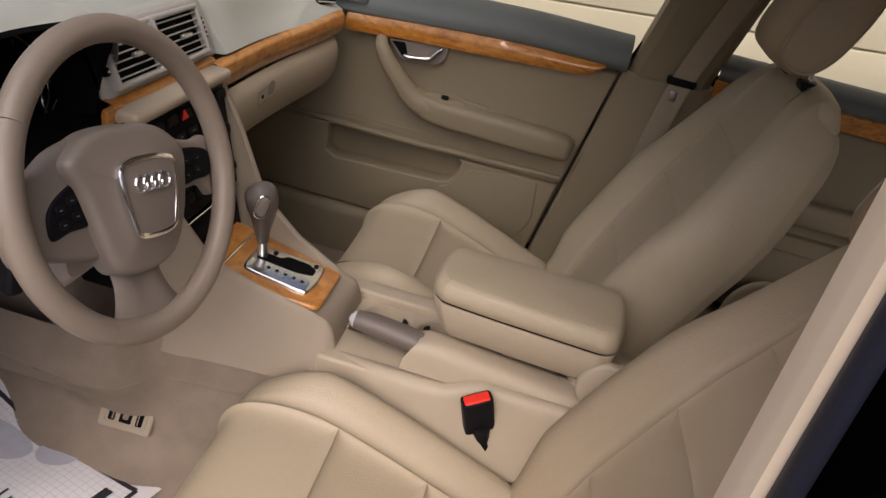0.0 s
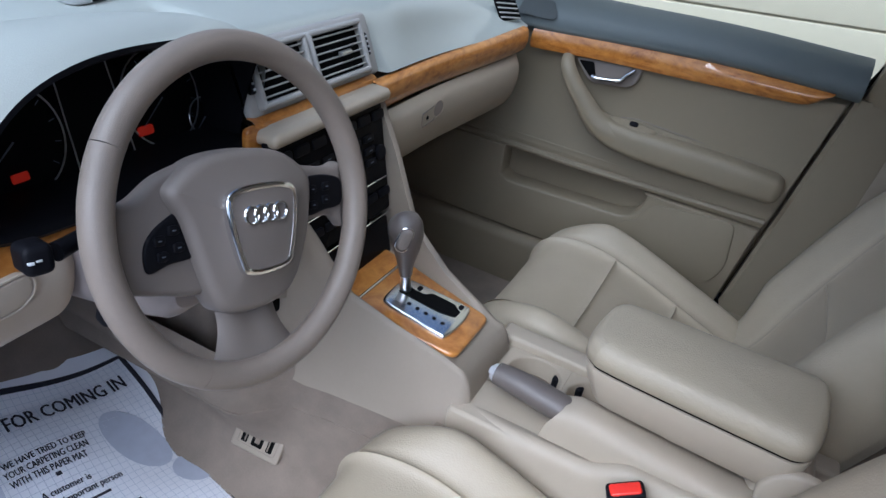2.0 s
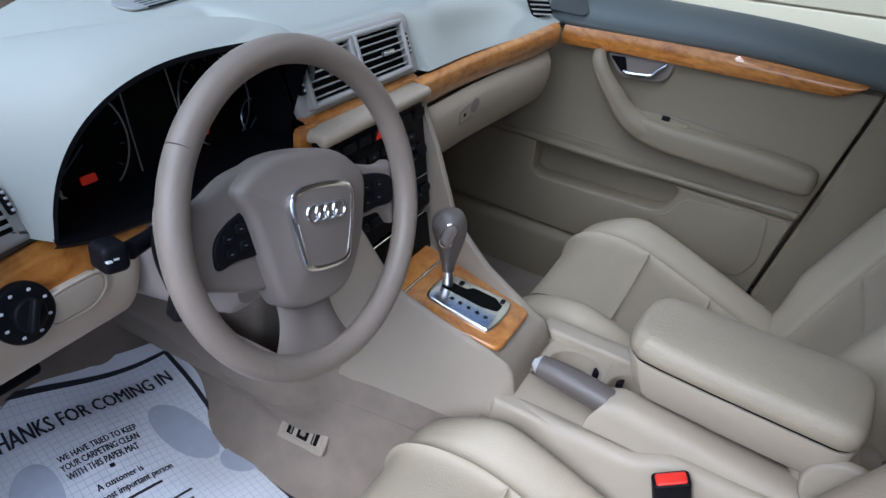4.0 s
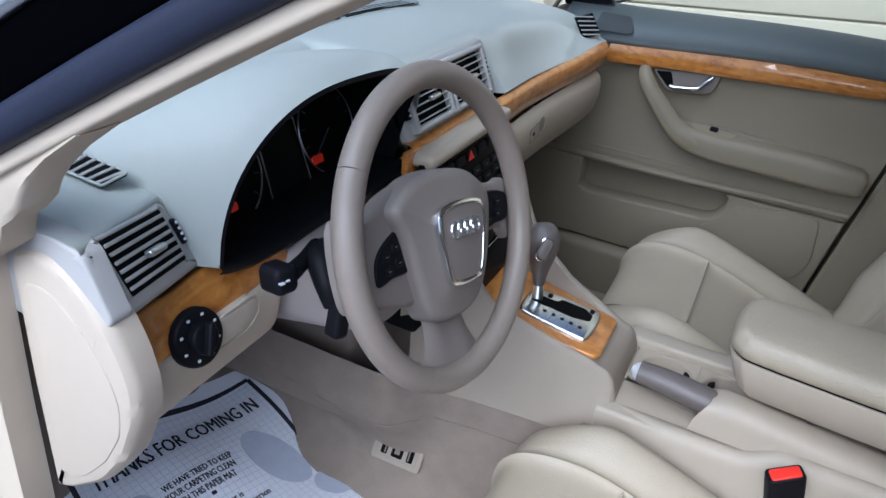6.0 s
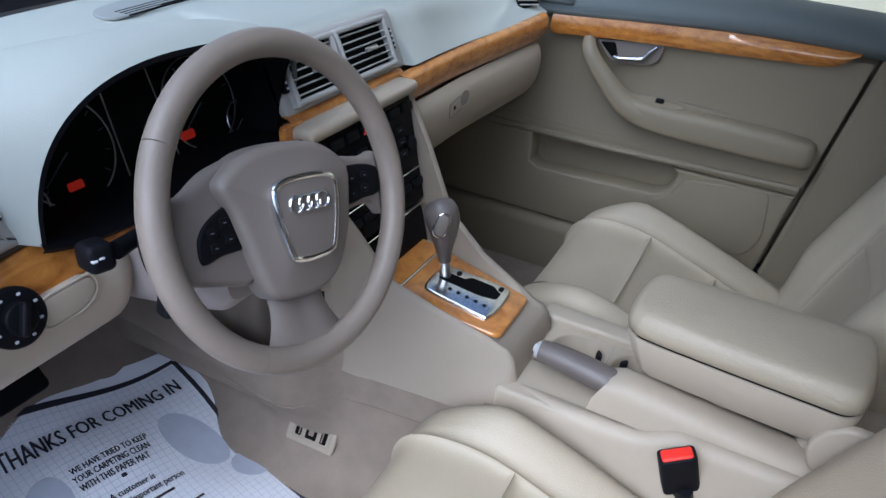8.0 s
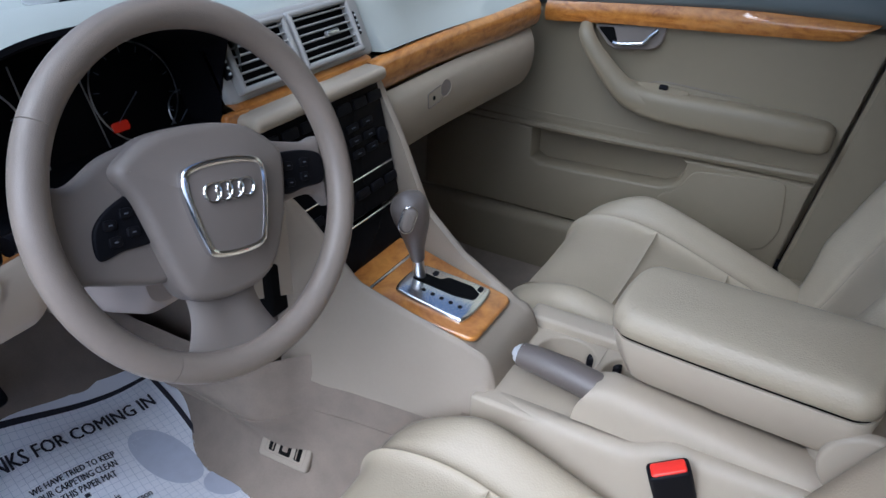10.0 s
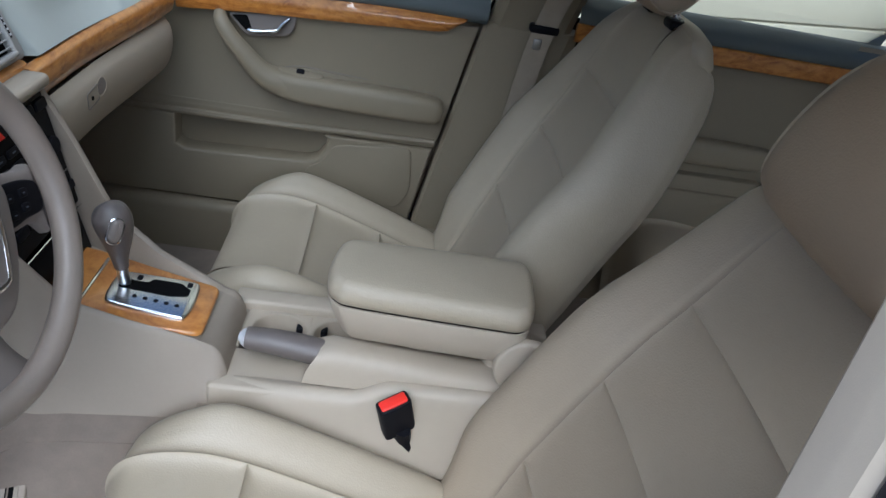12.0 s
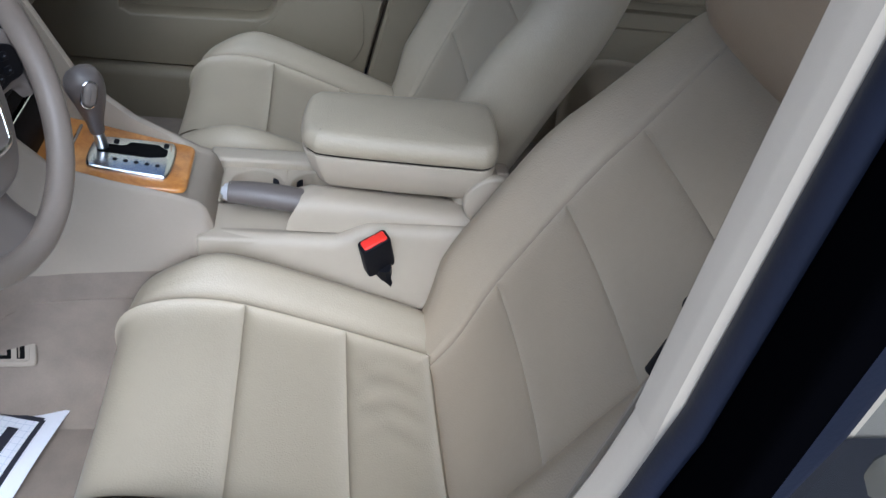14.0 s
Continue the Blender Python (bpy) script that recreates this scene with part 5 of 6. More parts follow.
for r_ in range(3):
    for k in range(6):
        part("button", prism(rrect(0.026, 0.010, 0.002), 0.003, 0.0012, st @ Matrix.Translation((-0.085 + 0.034 * k, 0.050 - 0.018 * r_, 0.0078))), BLACK, stack)
        part("button_mark", prism(rrect(0.008, 0.0016, 0.0006), 0.0008, 0.0002, st @ Matrix.Translation((-0.085 + 0.034 * k, 0.050 - 0.018 * r_, 0.0106))), MARK, stack)
for x in (0.112,):
    part("dial_knob", prism([(0.0115 * math.cos(a), 0.0115 * math.sin(a)) for a in np.linspace(0, 2 * math.pi, 25)[:-1]], 0.006, 0.002, st @ Matrix.Translation((x, 0.022, 0.007))), BLACK, stack, "round black knob")
for k in range(6):
    part("climate_button", prism(rrect(0.028, 0.012, 0.003), 0.004, 0.0015, st @ Matrix.Translation((-0.066 + 0.035 * k, -0.040, 0.0078))), BLACK, stack)


# ---- steering wheel and column ----
wa = radians(19.9)
WC = V((-0.3612, 0.235, 0.9210))
WM = basis(WC, (0.995, -0.0985, 0), (-0.0926, -0.9357, 0.3405)) @ Matrix.Rotation(radians(-10), 4, "Z") @ Matrix.Scale(0.885, 4)
wheel = thing("steering_wheel", WC, "taupe leather steering wheel with chrome badge, turned slightly", "steering wheel")
RIM = 0.1755


def rim_arc(a0, a1, n, r, grow=1.0):
    return [WM @ V((RIM * grow * math.cos(a), RIM * grow * math.sin(a), 0)) for a in np.linspace(radians(a0), radians(a1), n)]


for a0, a1, m in ((-62, 152, TAUPE), (152, 242, TAUPE), (242, 298, TAUPE)):
    part("rim", tube(rim_arc(a0 + 0.06, a1 - 0.06, 60, 0), 0.0140, 18), m, wheel, "perforated taupe leather rim" if a0 == 152 else "smooth taupe leather rim")


def local_poly(ctrl, n=64):
    return [tuple(p)[:2] for p in spline([(x, y, 0) for x, y in ctrl], n, True)]


hub_out = local_poly([(-0.098, 0.031), (-0.088, 0.046), (-0.052, 0.064), (0, 0.069), (0.048, 0.064), (0.080, 0.047), (0.096, 0.026), (0.091, -0.015), (0.080, -0.052), (0.060, -0.087), (0.035, -0.103), (-0.005, -0.108), (-0.042, -0.101), (-0.059, -0.078), (-0.073, -0.032), (-0.084, 0.005)])
part("airbag_cover", prism(hub_out, 0.036, 0.013, WM @ Matrix.Translation((0, 0, -0.030)), steps=6, dome=0.012), TAUPE2, wheel, "taupe airbag cover", 60)
badge_out = local_poly([(-0.048, 0.034), (-0.030, 0.042), (0, 0.044), (0.030, 0.042), (0.048, 0.034), (0.050, 0.010), (0.040, -0.035), (0.030, -0.052), (0, -0.056), (-0.030, -0.052), (-0.040, -0.035), (-0.050, 0.010)])
BM = WM @ Matrix.Translation((0.004, -0.010, 0.0130)) @ Matrix.Diagonal((0.98, 0.98, 1.06, 1.0))
badge = part("badge_plate", prism(shrink(badge_out, 0.003), 0.007, 0.002, BM), TAUPE2, wheel, "taupe shield plate")
part("badge_frame", rings([[BM @ V((x, y, z)) for x, y in shrink(badge_out, g)] for g, z in ((0, 0.0), (0, 0.006), (0.0015, 0.0078), (0.0042, 0.0086), (0.0066, 0.0076), (0.0072, 0.006))], cap=False), CHROME, badge, "chrome shield frame")
for k in range(4):
    c = V((-0.0200 + 0.0137 * k, 0.011, 0.0085))
    part("ring", tube([BM @ (c + V((0.0094 * math.cos(a), 0.0094 * math.sin(a), 0))) for a in np.linspace(0, 2 * math.pi, 33)[:-1]], 0.0015, 6, closed=True), CHROME, badge, "small chrome ring")


def spoke(outline, z, d, lab=""):
    return part("spoke", prism(outline, d, 0.009, WM @ Matrix.Translation((0, 0, z)), steps=4), TAUPE2, wheel, lab)


for sg in (-1, 1):
    if sg > 0:
        o = local_poly([(0.070, 0.046), (0.105, 0.041), (0.145, 0.036), (0.168, 0.039), (0.174, 0.01), (0.168, -0.042), (0.148, -0.026), (0.115, -0.026), (0.070, -0.034), (0.04, 0.0)])
    else:
        o = local_poly([(-0.02, 0.050), (-0.050, 0.060), (-0.095, 0.050), (-0.135, 0.028), (-0.168, 0.036), (-0.176, 0.0), (-0.166, -0.058), (-0.136, -0.062), (-0.105, -0.070), (-0.060, -0.078), (-0.03, -0.06), (-0.02, 0.0)])[::-1]
    spoke(o, -0.030, 0.017)
    po_ = local_poly([(-0.076, 0.013), (-0.100, 0.006), (-0.118, -0.007), (-0.125, -0.022), (-0.122, -0.042), (-0.098, -0.038), (-0.064, -0.034), (-0.066, -0.010)])
    if sg > 0:
        po_ = local_poly([(0.092, 0.022), (0.122, 0.028), (0.158, 0.021), (0.163, 0.004), (0.158, -0.013), (0.130, -0.016), (0.098, -0.017)])
    pod = part("button_pod", prism(po_, 0.008, 0.003, WM @ Matrix.Translation((0, 0, -0.0175))), BLACK, wheel, "black button pod")
    for bx, by in ((0.091, -0.004), (0.087, -0.022), (0.108, -0.012), (0.106, -0.028)) if sg < 0 else ((0.108, 0.012), (0.108, -0.007), (0.132, 0.013), (0.130, -0.003)):
        part("button", prism(rrect(0.013, 0.010, 0.003), 0.004, 0.0015, WM @ Matrix.Translation((sg * bx, by, -0.0108))), BLACK, pod)
        part("mark", prism(rrect(0.004, 0.0014, 0.0005), 0.0006, 0.0002, WM @ Matrix.Translation((sg * bx, by, -0.0069))), MARK, pod)


def low_spoke(u, v):
    a = 2 * u - 1
    w = 0.050 - 0.010 * math.sin(math.pi * min(1, v * 1.2)) + 0.016 * v ** 3
    y = -0.070 - 0.105 * v
    z = -0.018 + 0.012 * v - 0.010 * abs(a) ** 3 - 0.007 * math.exp(-(a / 0.45) ** 2) * (1 - v) + 0.006 * v
    return WM @ V((a * w, y, z))


part("lower_spoke", thicken(skin(low_spoke, 26, 20), 0.012), TAUPE2, wheel, "dished taupe lower spoke", 60)
part("hub_back", rings([[WM @ V((x * g, y * g, z)) for x, y in hub_out] for g, z in ((0.86, -0.028), (0.74, -0.05), (0.55, -0.085))]), TAUPE2, wheel)

column = thing("steering_column", (-0.37, 0.33, 0.83), "taupe steering column shroud with black stalks", "steering column")


def col_ring(y, w, h, z):
    return [V((-0.372 + w * math.copysign(abs(math.cos(a)) ** 0.6, math.cos(a)), y, z + h * math.copysign(abs(math.sin(a)) ** 0.6, math.sin(a)))) for a in np.linspace(0, 2 * math.pi, 41)[:-1]]


part("shroud", rings([col_ring(0.278, 0.044, 0.037, 0.846), col_ring(0.292, 0.054, 0.046, 0.839), col_ring(0.33, 0.060, 0.049, 0.832), col_ring(0.40, 0.064, 0.052, 0.822), col_ring(0.46, 0.066, 0.054, 0.812)]), COLUMN, column, "taupe plastic shroud")
part("key_barrel", prism([(0.008 * math.cos(a), 0.008 * math.sin(a)) for a in np.linspace(0, 2 * math.pi, 25)[:-1]], 0.012, 0.003, basis((-0.432, 0.305, 0.850), (1, 0, 0), (-0.55, -0.80, 0.0))), BLACK, column, "black socket")
stalk = part("stalk", tube(spline([(-0.435, 0.345, 0.895), (-0.470, 0.335, 0.900), (-0.500, 0.328, 0.903)], 10), [0.010, 0.008, 0.009], 12), BLACK, column, "black turn signal stalk")
part("stalk_end", prism(rrect(0.025, 0.027, 0.007), 0.026, 0.006, basis((-0.518, 0.338, 0.906), (0.92, 0.18, -0.10), (-0.25, -0.95, 0.2))), BLACK, stalk)
for k in range(3):
    part("mark", prism(rrect(0.005, 0.002, 0.0006), 0.0263, 0.0003, basis((-0.526 + 0.007 * k, 0.338, 0.907), (0.92, 0.18, -0.10), (-0.25, -0.95, 0.2))), WHITEMARK, stalk)
stalk2 = part("stalk", tube(spline([(-0.432, 0.338, 0.893), (-0.462, 0.322, 0.902), (-0.476, 0.305, 0.890), (-0.479, 0.294, 0.868)], 14), [0.013, 0.014, 0.013, 0.010], 12), BLACK, column, "black cruise control stalk")
part("stalk_end", prism(rrect(0.018, 0.040, 0.006), 0.016, 0.005, basis((-0.481, 0.292, 0.858), (0.9, 0.3, -0.25), (-0.3, -0.93, 0.1))), BLACK, stalk2)
stalk3 = part("stalk", tube(spline([(-0.305, 0.345, 0.895), (-0.285, 0.338, 0.892), (-0.275, 0.338, 0.888)], 10), [0.010, 0.008, 0.009], 12), BLACK, column, "black wiper stalk")
part("stalk_end", prism(rrect(0.036, 0.024, 0.008), 0.020, 0.006, basis((-0.262, 0.340, 0.886), (0.95, 0.0, 0.05), (0.05, -0.95, 0.3))), BLACK, stalk3)
pedal = thing("brake_pedal", (-0.38, 0.72, 0.40), "black rubber brake pedal under the dashboard", "pedal")
part("pad", prism(rrect(0.09, 0.055, 0.01), 0.015, 0.004, basis((-0.40, 0.74, 0.47), (1, 0, 0), (0, -0.75, 0.66))), BLACK, pedal)
part("arm", tube([(-0.40, 0.755, 0.48), (-0.40, 0.82, 0.60), (-0.40, 0.82, 0.75)], 0.010, 8), BLACK, pedal)


# ---- passenger side ----
door = thing("front_passenger_door", (0.72, 0.05, 0.42), "beige front passenger door with wood strip and armrest", "car door")
DX = 0.705


def rear_edge(z):
    return -0.210 - 0.086 * max(0, (z - 0.42)) / 0.5


edge_hi, edge_lo = rear_edge(0.93), rear_edge(0.42)
back = [(0.60, 0.425), (edge_lo - 0.017, 0.425), (rear_edge(0.65) - 0.017, 0.65), (edge_hi - 0.014, 0.93), (edge_hi - 0.016, 0.98), (0.44, 0.98), (0.60, 0.90)]
part("door_frame", side_slab(back, 0.758, 0.03, 0.004), BEIGE_SHADED, door)


def door_top(u, v):
    y = 0.455 + (edge_hi - 0.010 - 0.455) * u
    f = along([(DX - 0.004, 0.914), (DX - 0.020, 0.930), (DX - 0.016, 0.955), (DX + 0.008, 0.978), (DX + 0.04, 0.990), (DX + 0.062, 0.992)])(v)
    return V((f[0], y, f[1] + (-0.016 + 0.036 * smooth(0, 0.8, u)) * (1 - 0.3 * v)))


part("top_rail", skin(door_top, 30, 24), LEDGE, door, "grey grained window ledge", 60)
part("speaker_grille", prism(rounded([(-0.044, -0.020), (0.036, -0.020), (0.046, -0.012), (0.030, 0.020), (-0.036, 0.022)], 0.006), 0.0015, 0.0006, basis((DX - 0.0155, 0.338, 0.9525), (0.03, -1, 0.02), (-0.85, 0, 0.52))), MESH, door, "grey tweeter grille")
# wood
def door_wood(u, v):
    y = 0.340 - 0.600 * u
    top = float(np.interp(u, (0, 0.25, 0.6, 1.0), (0.910, 0.926, 0.938, 0.941)))
    low = float(np.interp(u, (0, 0.25, 0.6, 0.90, 0.96, 1.0), (0.868, 0.881, 0.893, 0.904, 0.910, 0.930)))
    z = low + (top - low) * v
    return V((DX - 0.012 - 0.009 * math.sin(math.pi * v) + 0.02 * (1 - smooth(0, 0.06, u)) * 0, y - 0.012 * (v - 0.5) * smooth(0.9, 1, u), z))


part("wood_strip", thicken(skin(door_wood, 40, 10), -0.012), WOOD, door, "glossy honey-brown burl wood strip", 60)
# upper skin, dished
def upper_skin(u, v):
    z = 0.655 + 0.268 * v
    y = 0.62 + (rear_edge(z) + 0.006 - 0.62) * u
    return V((DX - 0.002 + 0.016 * math.sin(math.pi * v) * math.sin(math.pi * min(1, u * 1.3)), y, z))


part("upper_panel", thicken(skin(upper_skin, 24, 16), 0.012), BEIGE_SHADED, door, "beige padded upper panel")
part("ledge", tube(spline([(DX - 0.002, 0.62, 0.640), (DX - 0.006, 0.2, 0.640), (DX - 0.006, 0.0, 0.645), (DX - 0.002, rear_edge(0.65) + 0.01, 0.650)], 20), 0.008, 8), BEIGE_SHADED, door, "moulded ledge")
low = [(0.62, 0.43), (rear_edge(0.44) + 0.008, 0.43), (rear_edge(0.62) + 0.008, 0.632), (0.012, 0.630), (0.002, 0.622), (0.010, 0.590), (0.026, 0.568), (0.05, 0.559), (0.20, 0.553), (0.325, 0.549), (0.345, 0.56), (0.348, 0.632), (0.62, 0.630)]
part("lower_panel", side_slab(low, DX - 0.010, 0.060, 0.006), BEIGE_SHADED, door, "beige lower panel with map pocket")
part("pocket_panel", side_slab(rounded([(-0.012, 0.612), (rear_edge(0.6) + 0.080, 0.630), (rear_edge(0.6) + 0.052, 0.628), (rear_edge(0.5) + 0.030, 0.60), (rear_edge(0.5) + 0.022, 0.525), (rear_edge(0.5) + 0.045, 0.475), (-0.05, 0.455), (0.05, 0.455), (0.05, 0.545), (0.01, 0.565)], 0.02), DX - 0.0135, 0.005, 0.0025), BEIGE_SHADED, door)
part("mid_rail", side_slab([(0.62, 0.626), (rear_edge(0.64) + 0.010, 0.634), (rear_edge(0.66) + 0.010, 0.672), (0.62, 0.668)], DX - 0.001, 0.030, 0.003), BEIGE_SHADED, door)
part("pocket_back", side_slab([(0.40, 0.50), (-0.03, 0.50), (-0.03, 0.66), (0.40, 0.66)], DX + 0.044, 0.008, 0.002), BEIGE_SHADED, door, "pocket back wall")
part("armrest_plate", side_slab(rounded([(0.135, 0.705), (0.125, 0.755), (0.105, 0.772), (0.075, 0.778), (-0.228, 0.762), (-0.252, 0.745), (-0.250, 0.690), (0.0, 0.690)], 0.015), DX - 0.001, 0.006, 0.002), BEIGE_SHADED, door, "inset panel around the armrest")
part("plate_groove", tube([V((DX - 0.0012, y, z)) for y, z in rounded([(0.135, 0.757), (0.108, 0.775), (0.075, 0.781), (-0.229, 0.765), (-0.255, 0.746)], 0.012)[5:-5]], 0.0009, 6), TAUPE2, door)
# armrest and pull
def arm_ring(y, zc, hw, hh):
    return [V((DX + 0.004 - 0.5 * hw - 0.5 * hw * math.copysign(abs(math.cos(a)) ** 0.55, math.cos(a)), y, zc + hh * math.copysign(abs(math.sin(a)) ** 0.6, math.sin(a)))) for a in np.linspace(0, 2 * math.pi, 33)[:-1]]


arm_loops = []
for y, zc, hw, hh in [(-0.246, 0.733, 0.034, 0.010), (-0.242, 0.733, 0.048, 0.021), (-0.228, 0.734, 0.056, 0.029), (-0.16, 0.736, 0.058, 0.032), (-0.08, 0.737, 0.058, 0.032), (0.0, 0.737, 0.058, 0.031), (0.06, 0.738, 0.058, 0.030), (0.11, 0.742, 0.056, 0.028), (0.145, 0.752, 0.053, 0.026)]:
    arm_loops.append(arm_ring(y, zc, hw, hh))
part("armrest", rings(arm_loops), BEIGE_SHADED, door, "padded beige armrest", 60)
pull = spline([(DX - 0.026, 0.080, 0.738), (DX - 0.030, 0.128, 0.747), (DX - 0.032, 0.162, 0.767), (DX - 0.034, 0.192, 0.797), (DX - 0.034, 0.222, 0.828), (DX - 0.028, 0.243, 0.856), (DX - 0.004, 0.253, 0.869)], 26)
part("pull_handle", tube(pull, [0.024, 0.027, 0.0235, 0.020, 0.0175, 0.0155, 0.013], 18, up=(1, 0, 0)), BEIGE_SHADED, door, "curved beige grab handle", 60)
part("switch_plate", prism([tuple(p)[:2] for p in spline([(-0.048, -0.006, 0), (0.03, -0.012, 0), (0.050, -0.002, 0), (0.03, 0.012, 0), (-0.040, 0.010, 0)], 30, True)], 0.006, 0.003, basis((DX - 0.020, 0.078, 0.767), (0, 1, 0.10), (-0.35, 0, 0.94))), BEIGE_SHADED, door)
part("window_switch", prism(rrect(0.018, 0.012, 0.004), 0.009, 0.003, basis((DX - 0.020, 0.075, 0.770), (0, 1, 0.10), (-0.35, 0, 0.94))), BLACK, door, "black window switch")
# opener
rec = part("opener_recess", side_slab(rounded([(0.238, 0.873), (0.091, 0.890), (0.099, 0.851), (0.114, 0.839), (0.188, 0.829), (0.204, 0.835)], 0.010), DX - 0.004, 0.016, 0.003), TAUPE2, door, "taupe handle surround")
part("recess_pocket", side_slab(rounded([(0.231, 0.870), (0.112, 0.884), (0.122, 0.852), (0.188, 0.837), (0.200, 0.842)], 0.006), DX - 0.0045, 0.002, 0.0005), TAUPE2, rec, "shallow taupe recess")
# Flat near-black patch in place of the handle recess's shade.
part("hollow", side_slab(rounded([(0.229, 0.869), (0.196, 0.873), (0.184, 0.842), (0.196, 0.839), (0.204, 0.846)], 0.005), DX - 0.0055, 0.002, 0.0005), DEEP, rec, "near-black patch for the shade in the recess")
part("lever", tube(spline([(DX - 0.007, 0.192, 0.8445), (DX - 0.011, 0.180, 0.844), (DX - 0.013, 0.150, 0.8485), (DX - 0.012, 0.132, 0.853), (DX - 0.010, 0.122, 0.866), (DX - 0.007, 0.108, 0.880)], 20), 0.0052, 10, flat=0.6), CHROME, rec, "chrome opening lever")
# seal line at the door's rear edge
part("door_seal", tube(spline([(0.738, edge_lo - 0.007, 0.43), (0.738, rear_edge(0.65) - 0.007, 0.65), (0.738, edge_hi - 0.009, 0.93), (0.740, edge_hi - 0.028, 1.0)], 20), 0.0035, 8), DEEP, door, "black rubber door seal")
part("lower_seal", tube([(0.712, 0.55, 0.437), (0.712, 0.1, 0.434), (0.712, edge_lo - 0.01, 0.430)], 0.007, 8), DEEP, door, "black rubber lower seal")

far_a = part("a_pillar_trim", band(spline([(0.668, 0.485, 0.95), (0.656, 0.445, 1.02), (0.645, 0.40, 1.07), (0.60, 0.20, 1.18), (0.53, -0.15, 1.38)], 20), (0, 0.6, 0.8), 0.0, 0.09, (1, 0, 0), 0.0, 0.05, 0.012), FABRIC)
tagged(far_a, "beige cloth windscreen pillar trim", "pillar", kind="structure")
part("mirror_triangle", side_slab([(0.47, 0.965), (0.36, 0.985), (0.44, 1.06), (0.50, 1.02)], 0.735, 0.02, 0.004), BLACK, door, "black mirror corner trim")

# B pillar, far side
bp = thing("b_pillar", (0.73, -0.36, 0.40), "beige centre door pillar with seat belt anchor", "pillar", kind="structure")
# Far pillar in the darkened beige: its shade is in the colour.
part("lower_trim", rings([[V((x, y - 0.174 * (z - 0.42), z)) for x, y in ((0.709, -0.2135), (0.702, -0.221), (0.700, -0.40), (0.72, -0.425), (0.77, -0.425), (0.77, -0.2135))] for z in np.linspace(0.42, 0.94, 10)]), BEIGE_SHADED, bp, "beige lower trim")
part("upper_trim", rings([[V((x - 0.35 * max(0, z - 0.95) , y - 0.174 * (z - 0.42), z)) for x, y in ((0.716, -0.224), (0.700, -0.245), (0.700, -0.385), (0.724, -0.405), (0.785, -0.405), (0.785, -0.224))] for z in np.linspace(0.935, 1.40, 12)]), BEIGE_SHADED, bp, "beige upper trim")
belt = thing("seat_belt", (0.68, -0.42, 0.6), "beige seat belt webbing with black guide on pillar", "seat belt")


def ribbon(pts, w, across, th=0.0025):
    a = V(across).normalized() * (w / 2)
    n = V((-1, 0, 0)) * th
    return rings([[V(p) - a, V(p) + a, V(p) + a + n, V(p) - a + n] for p in pts])


part("webbing", ribbon(spline([(0.682, -0.40, 0.70), (0.680, -0.415, 0.86), (0.672, -0.432, 0.97), (0.63, -0.468, 1.12), (0.585, -0.50, 1.25)], 20), 0.048, (0, 1, 0.2)), STRAP, belt, "beige webbing")
part("guide", block((0.668, -0.460, 0.940), (0.694, -0.396, 0.958), 0.006), BLACK, belt, "black webbing guide")
part("tongue_plate", block((0.672, -0.428, 0.905), (0.684, -0.410, 0.928), 0.003), STEEL, belt, "steel tongue")

# the driver's belt beside its seat
nbelt = thing("seat_belt", (-0.67, -0.30, 0.55), "beige seat belt hanging between driver seat and pillar", "seat belt")
part("webbing", ribbon(spline([(-0.662, -0.395, 1.10), (-0.642, -0.366, 0.98), (-0.640, -0.350, 0.92), (-0.668, -0.312, 0.84), (-0.694, -0.275, 0.76), (-0.696, -0.240, 0.62)], 24), 0.040, (0, 1, 0.1)), STRAP, nbelt, "beige webbing")
tongue_ = part("tongue", tube(spline([(-0.617, -0.345, 0.948), (-0.630, -0.350, 0.954), (-0.648, -0.362, 0.962)], 10), [0.0062, 0.0085, 0.0085, 0.0075], 14), BLACK, nbelt, "black belt tongue")
part("tongue_body", tube([(-0.640, -0.350, 0.950), (-0.634, -0.344, 0.915), (-0.630, -0.340, 0.880)], [0.008, 0.013, 0.012], 12, flat=0.4), BLACK, tongue_)

nbelt.location.y -= 0.012

# rear door
rdoor = thing("rear_passenger_door", (0.72, -0.9, 0.42), "beige rear passenger door with wood strip, armrest", "car door")
part("door_frame", side_slab([(-0.42, 0.43), (-0.98, 0.43), (-1.06, 0.58), (-1.14, 0.75), (-1.22, 0.98), (-0.55, 0.98)], 0.735, 0.05, 0.004), BEIGE_SHADED, rdoor)
part("top_rail", skin(lambda u, v: V((along([(DX - 0.004, 0.940), (DX - 0.018, 0.955), (DX - 0.010, 0.98), (DX + 0.03, 1.0), (DX + 0.062, 1.002)])(v)[0], -0.50 - 0.74 * u, along([(DX - 0.004, 0.965), (DX - 0.018, 0.978), (DX - 0.010, 1.0), (DX + 0.03, 1.018), (DX + 0.062, 1.02)])(v)[1])), 20, 16), LEDGE, rdoor, "grey grained window ledge", 60)
part("wood_strip", band([(DX - 0.004, y, 0.951) for y in np.linspace(-0.50, -1.20, 12)], (0, 0, 1), -0.020, 0.020, (-1, 0, 0), 0.0, 0.014, 0.006), WOOD, rdoor, "glossy burl wood strip")
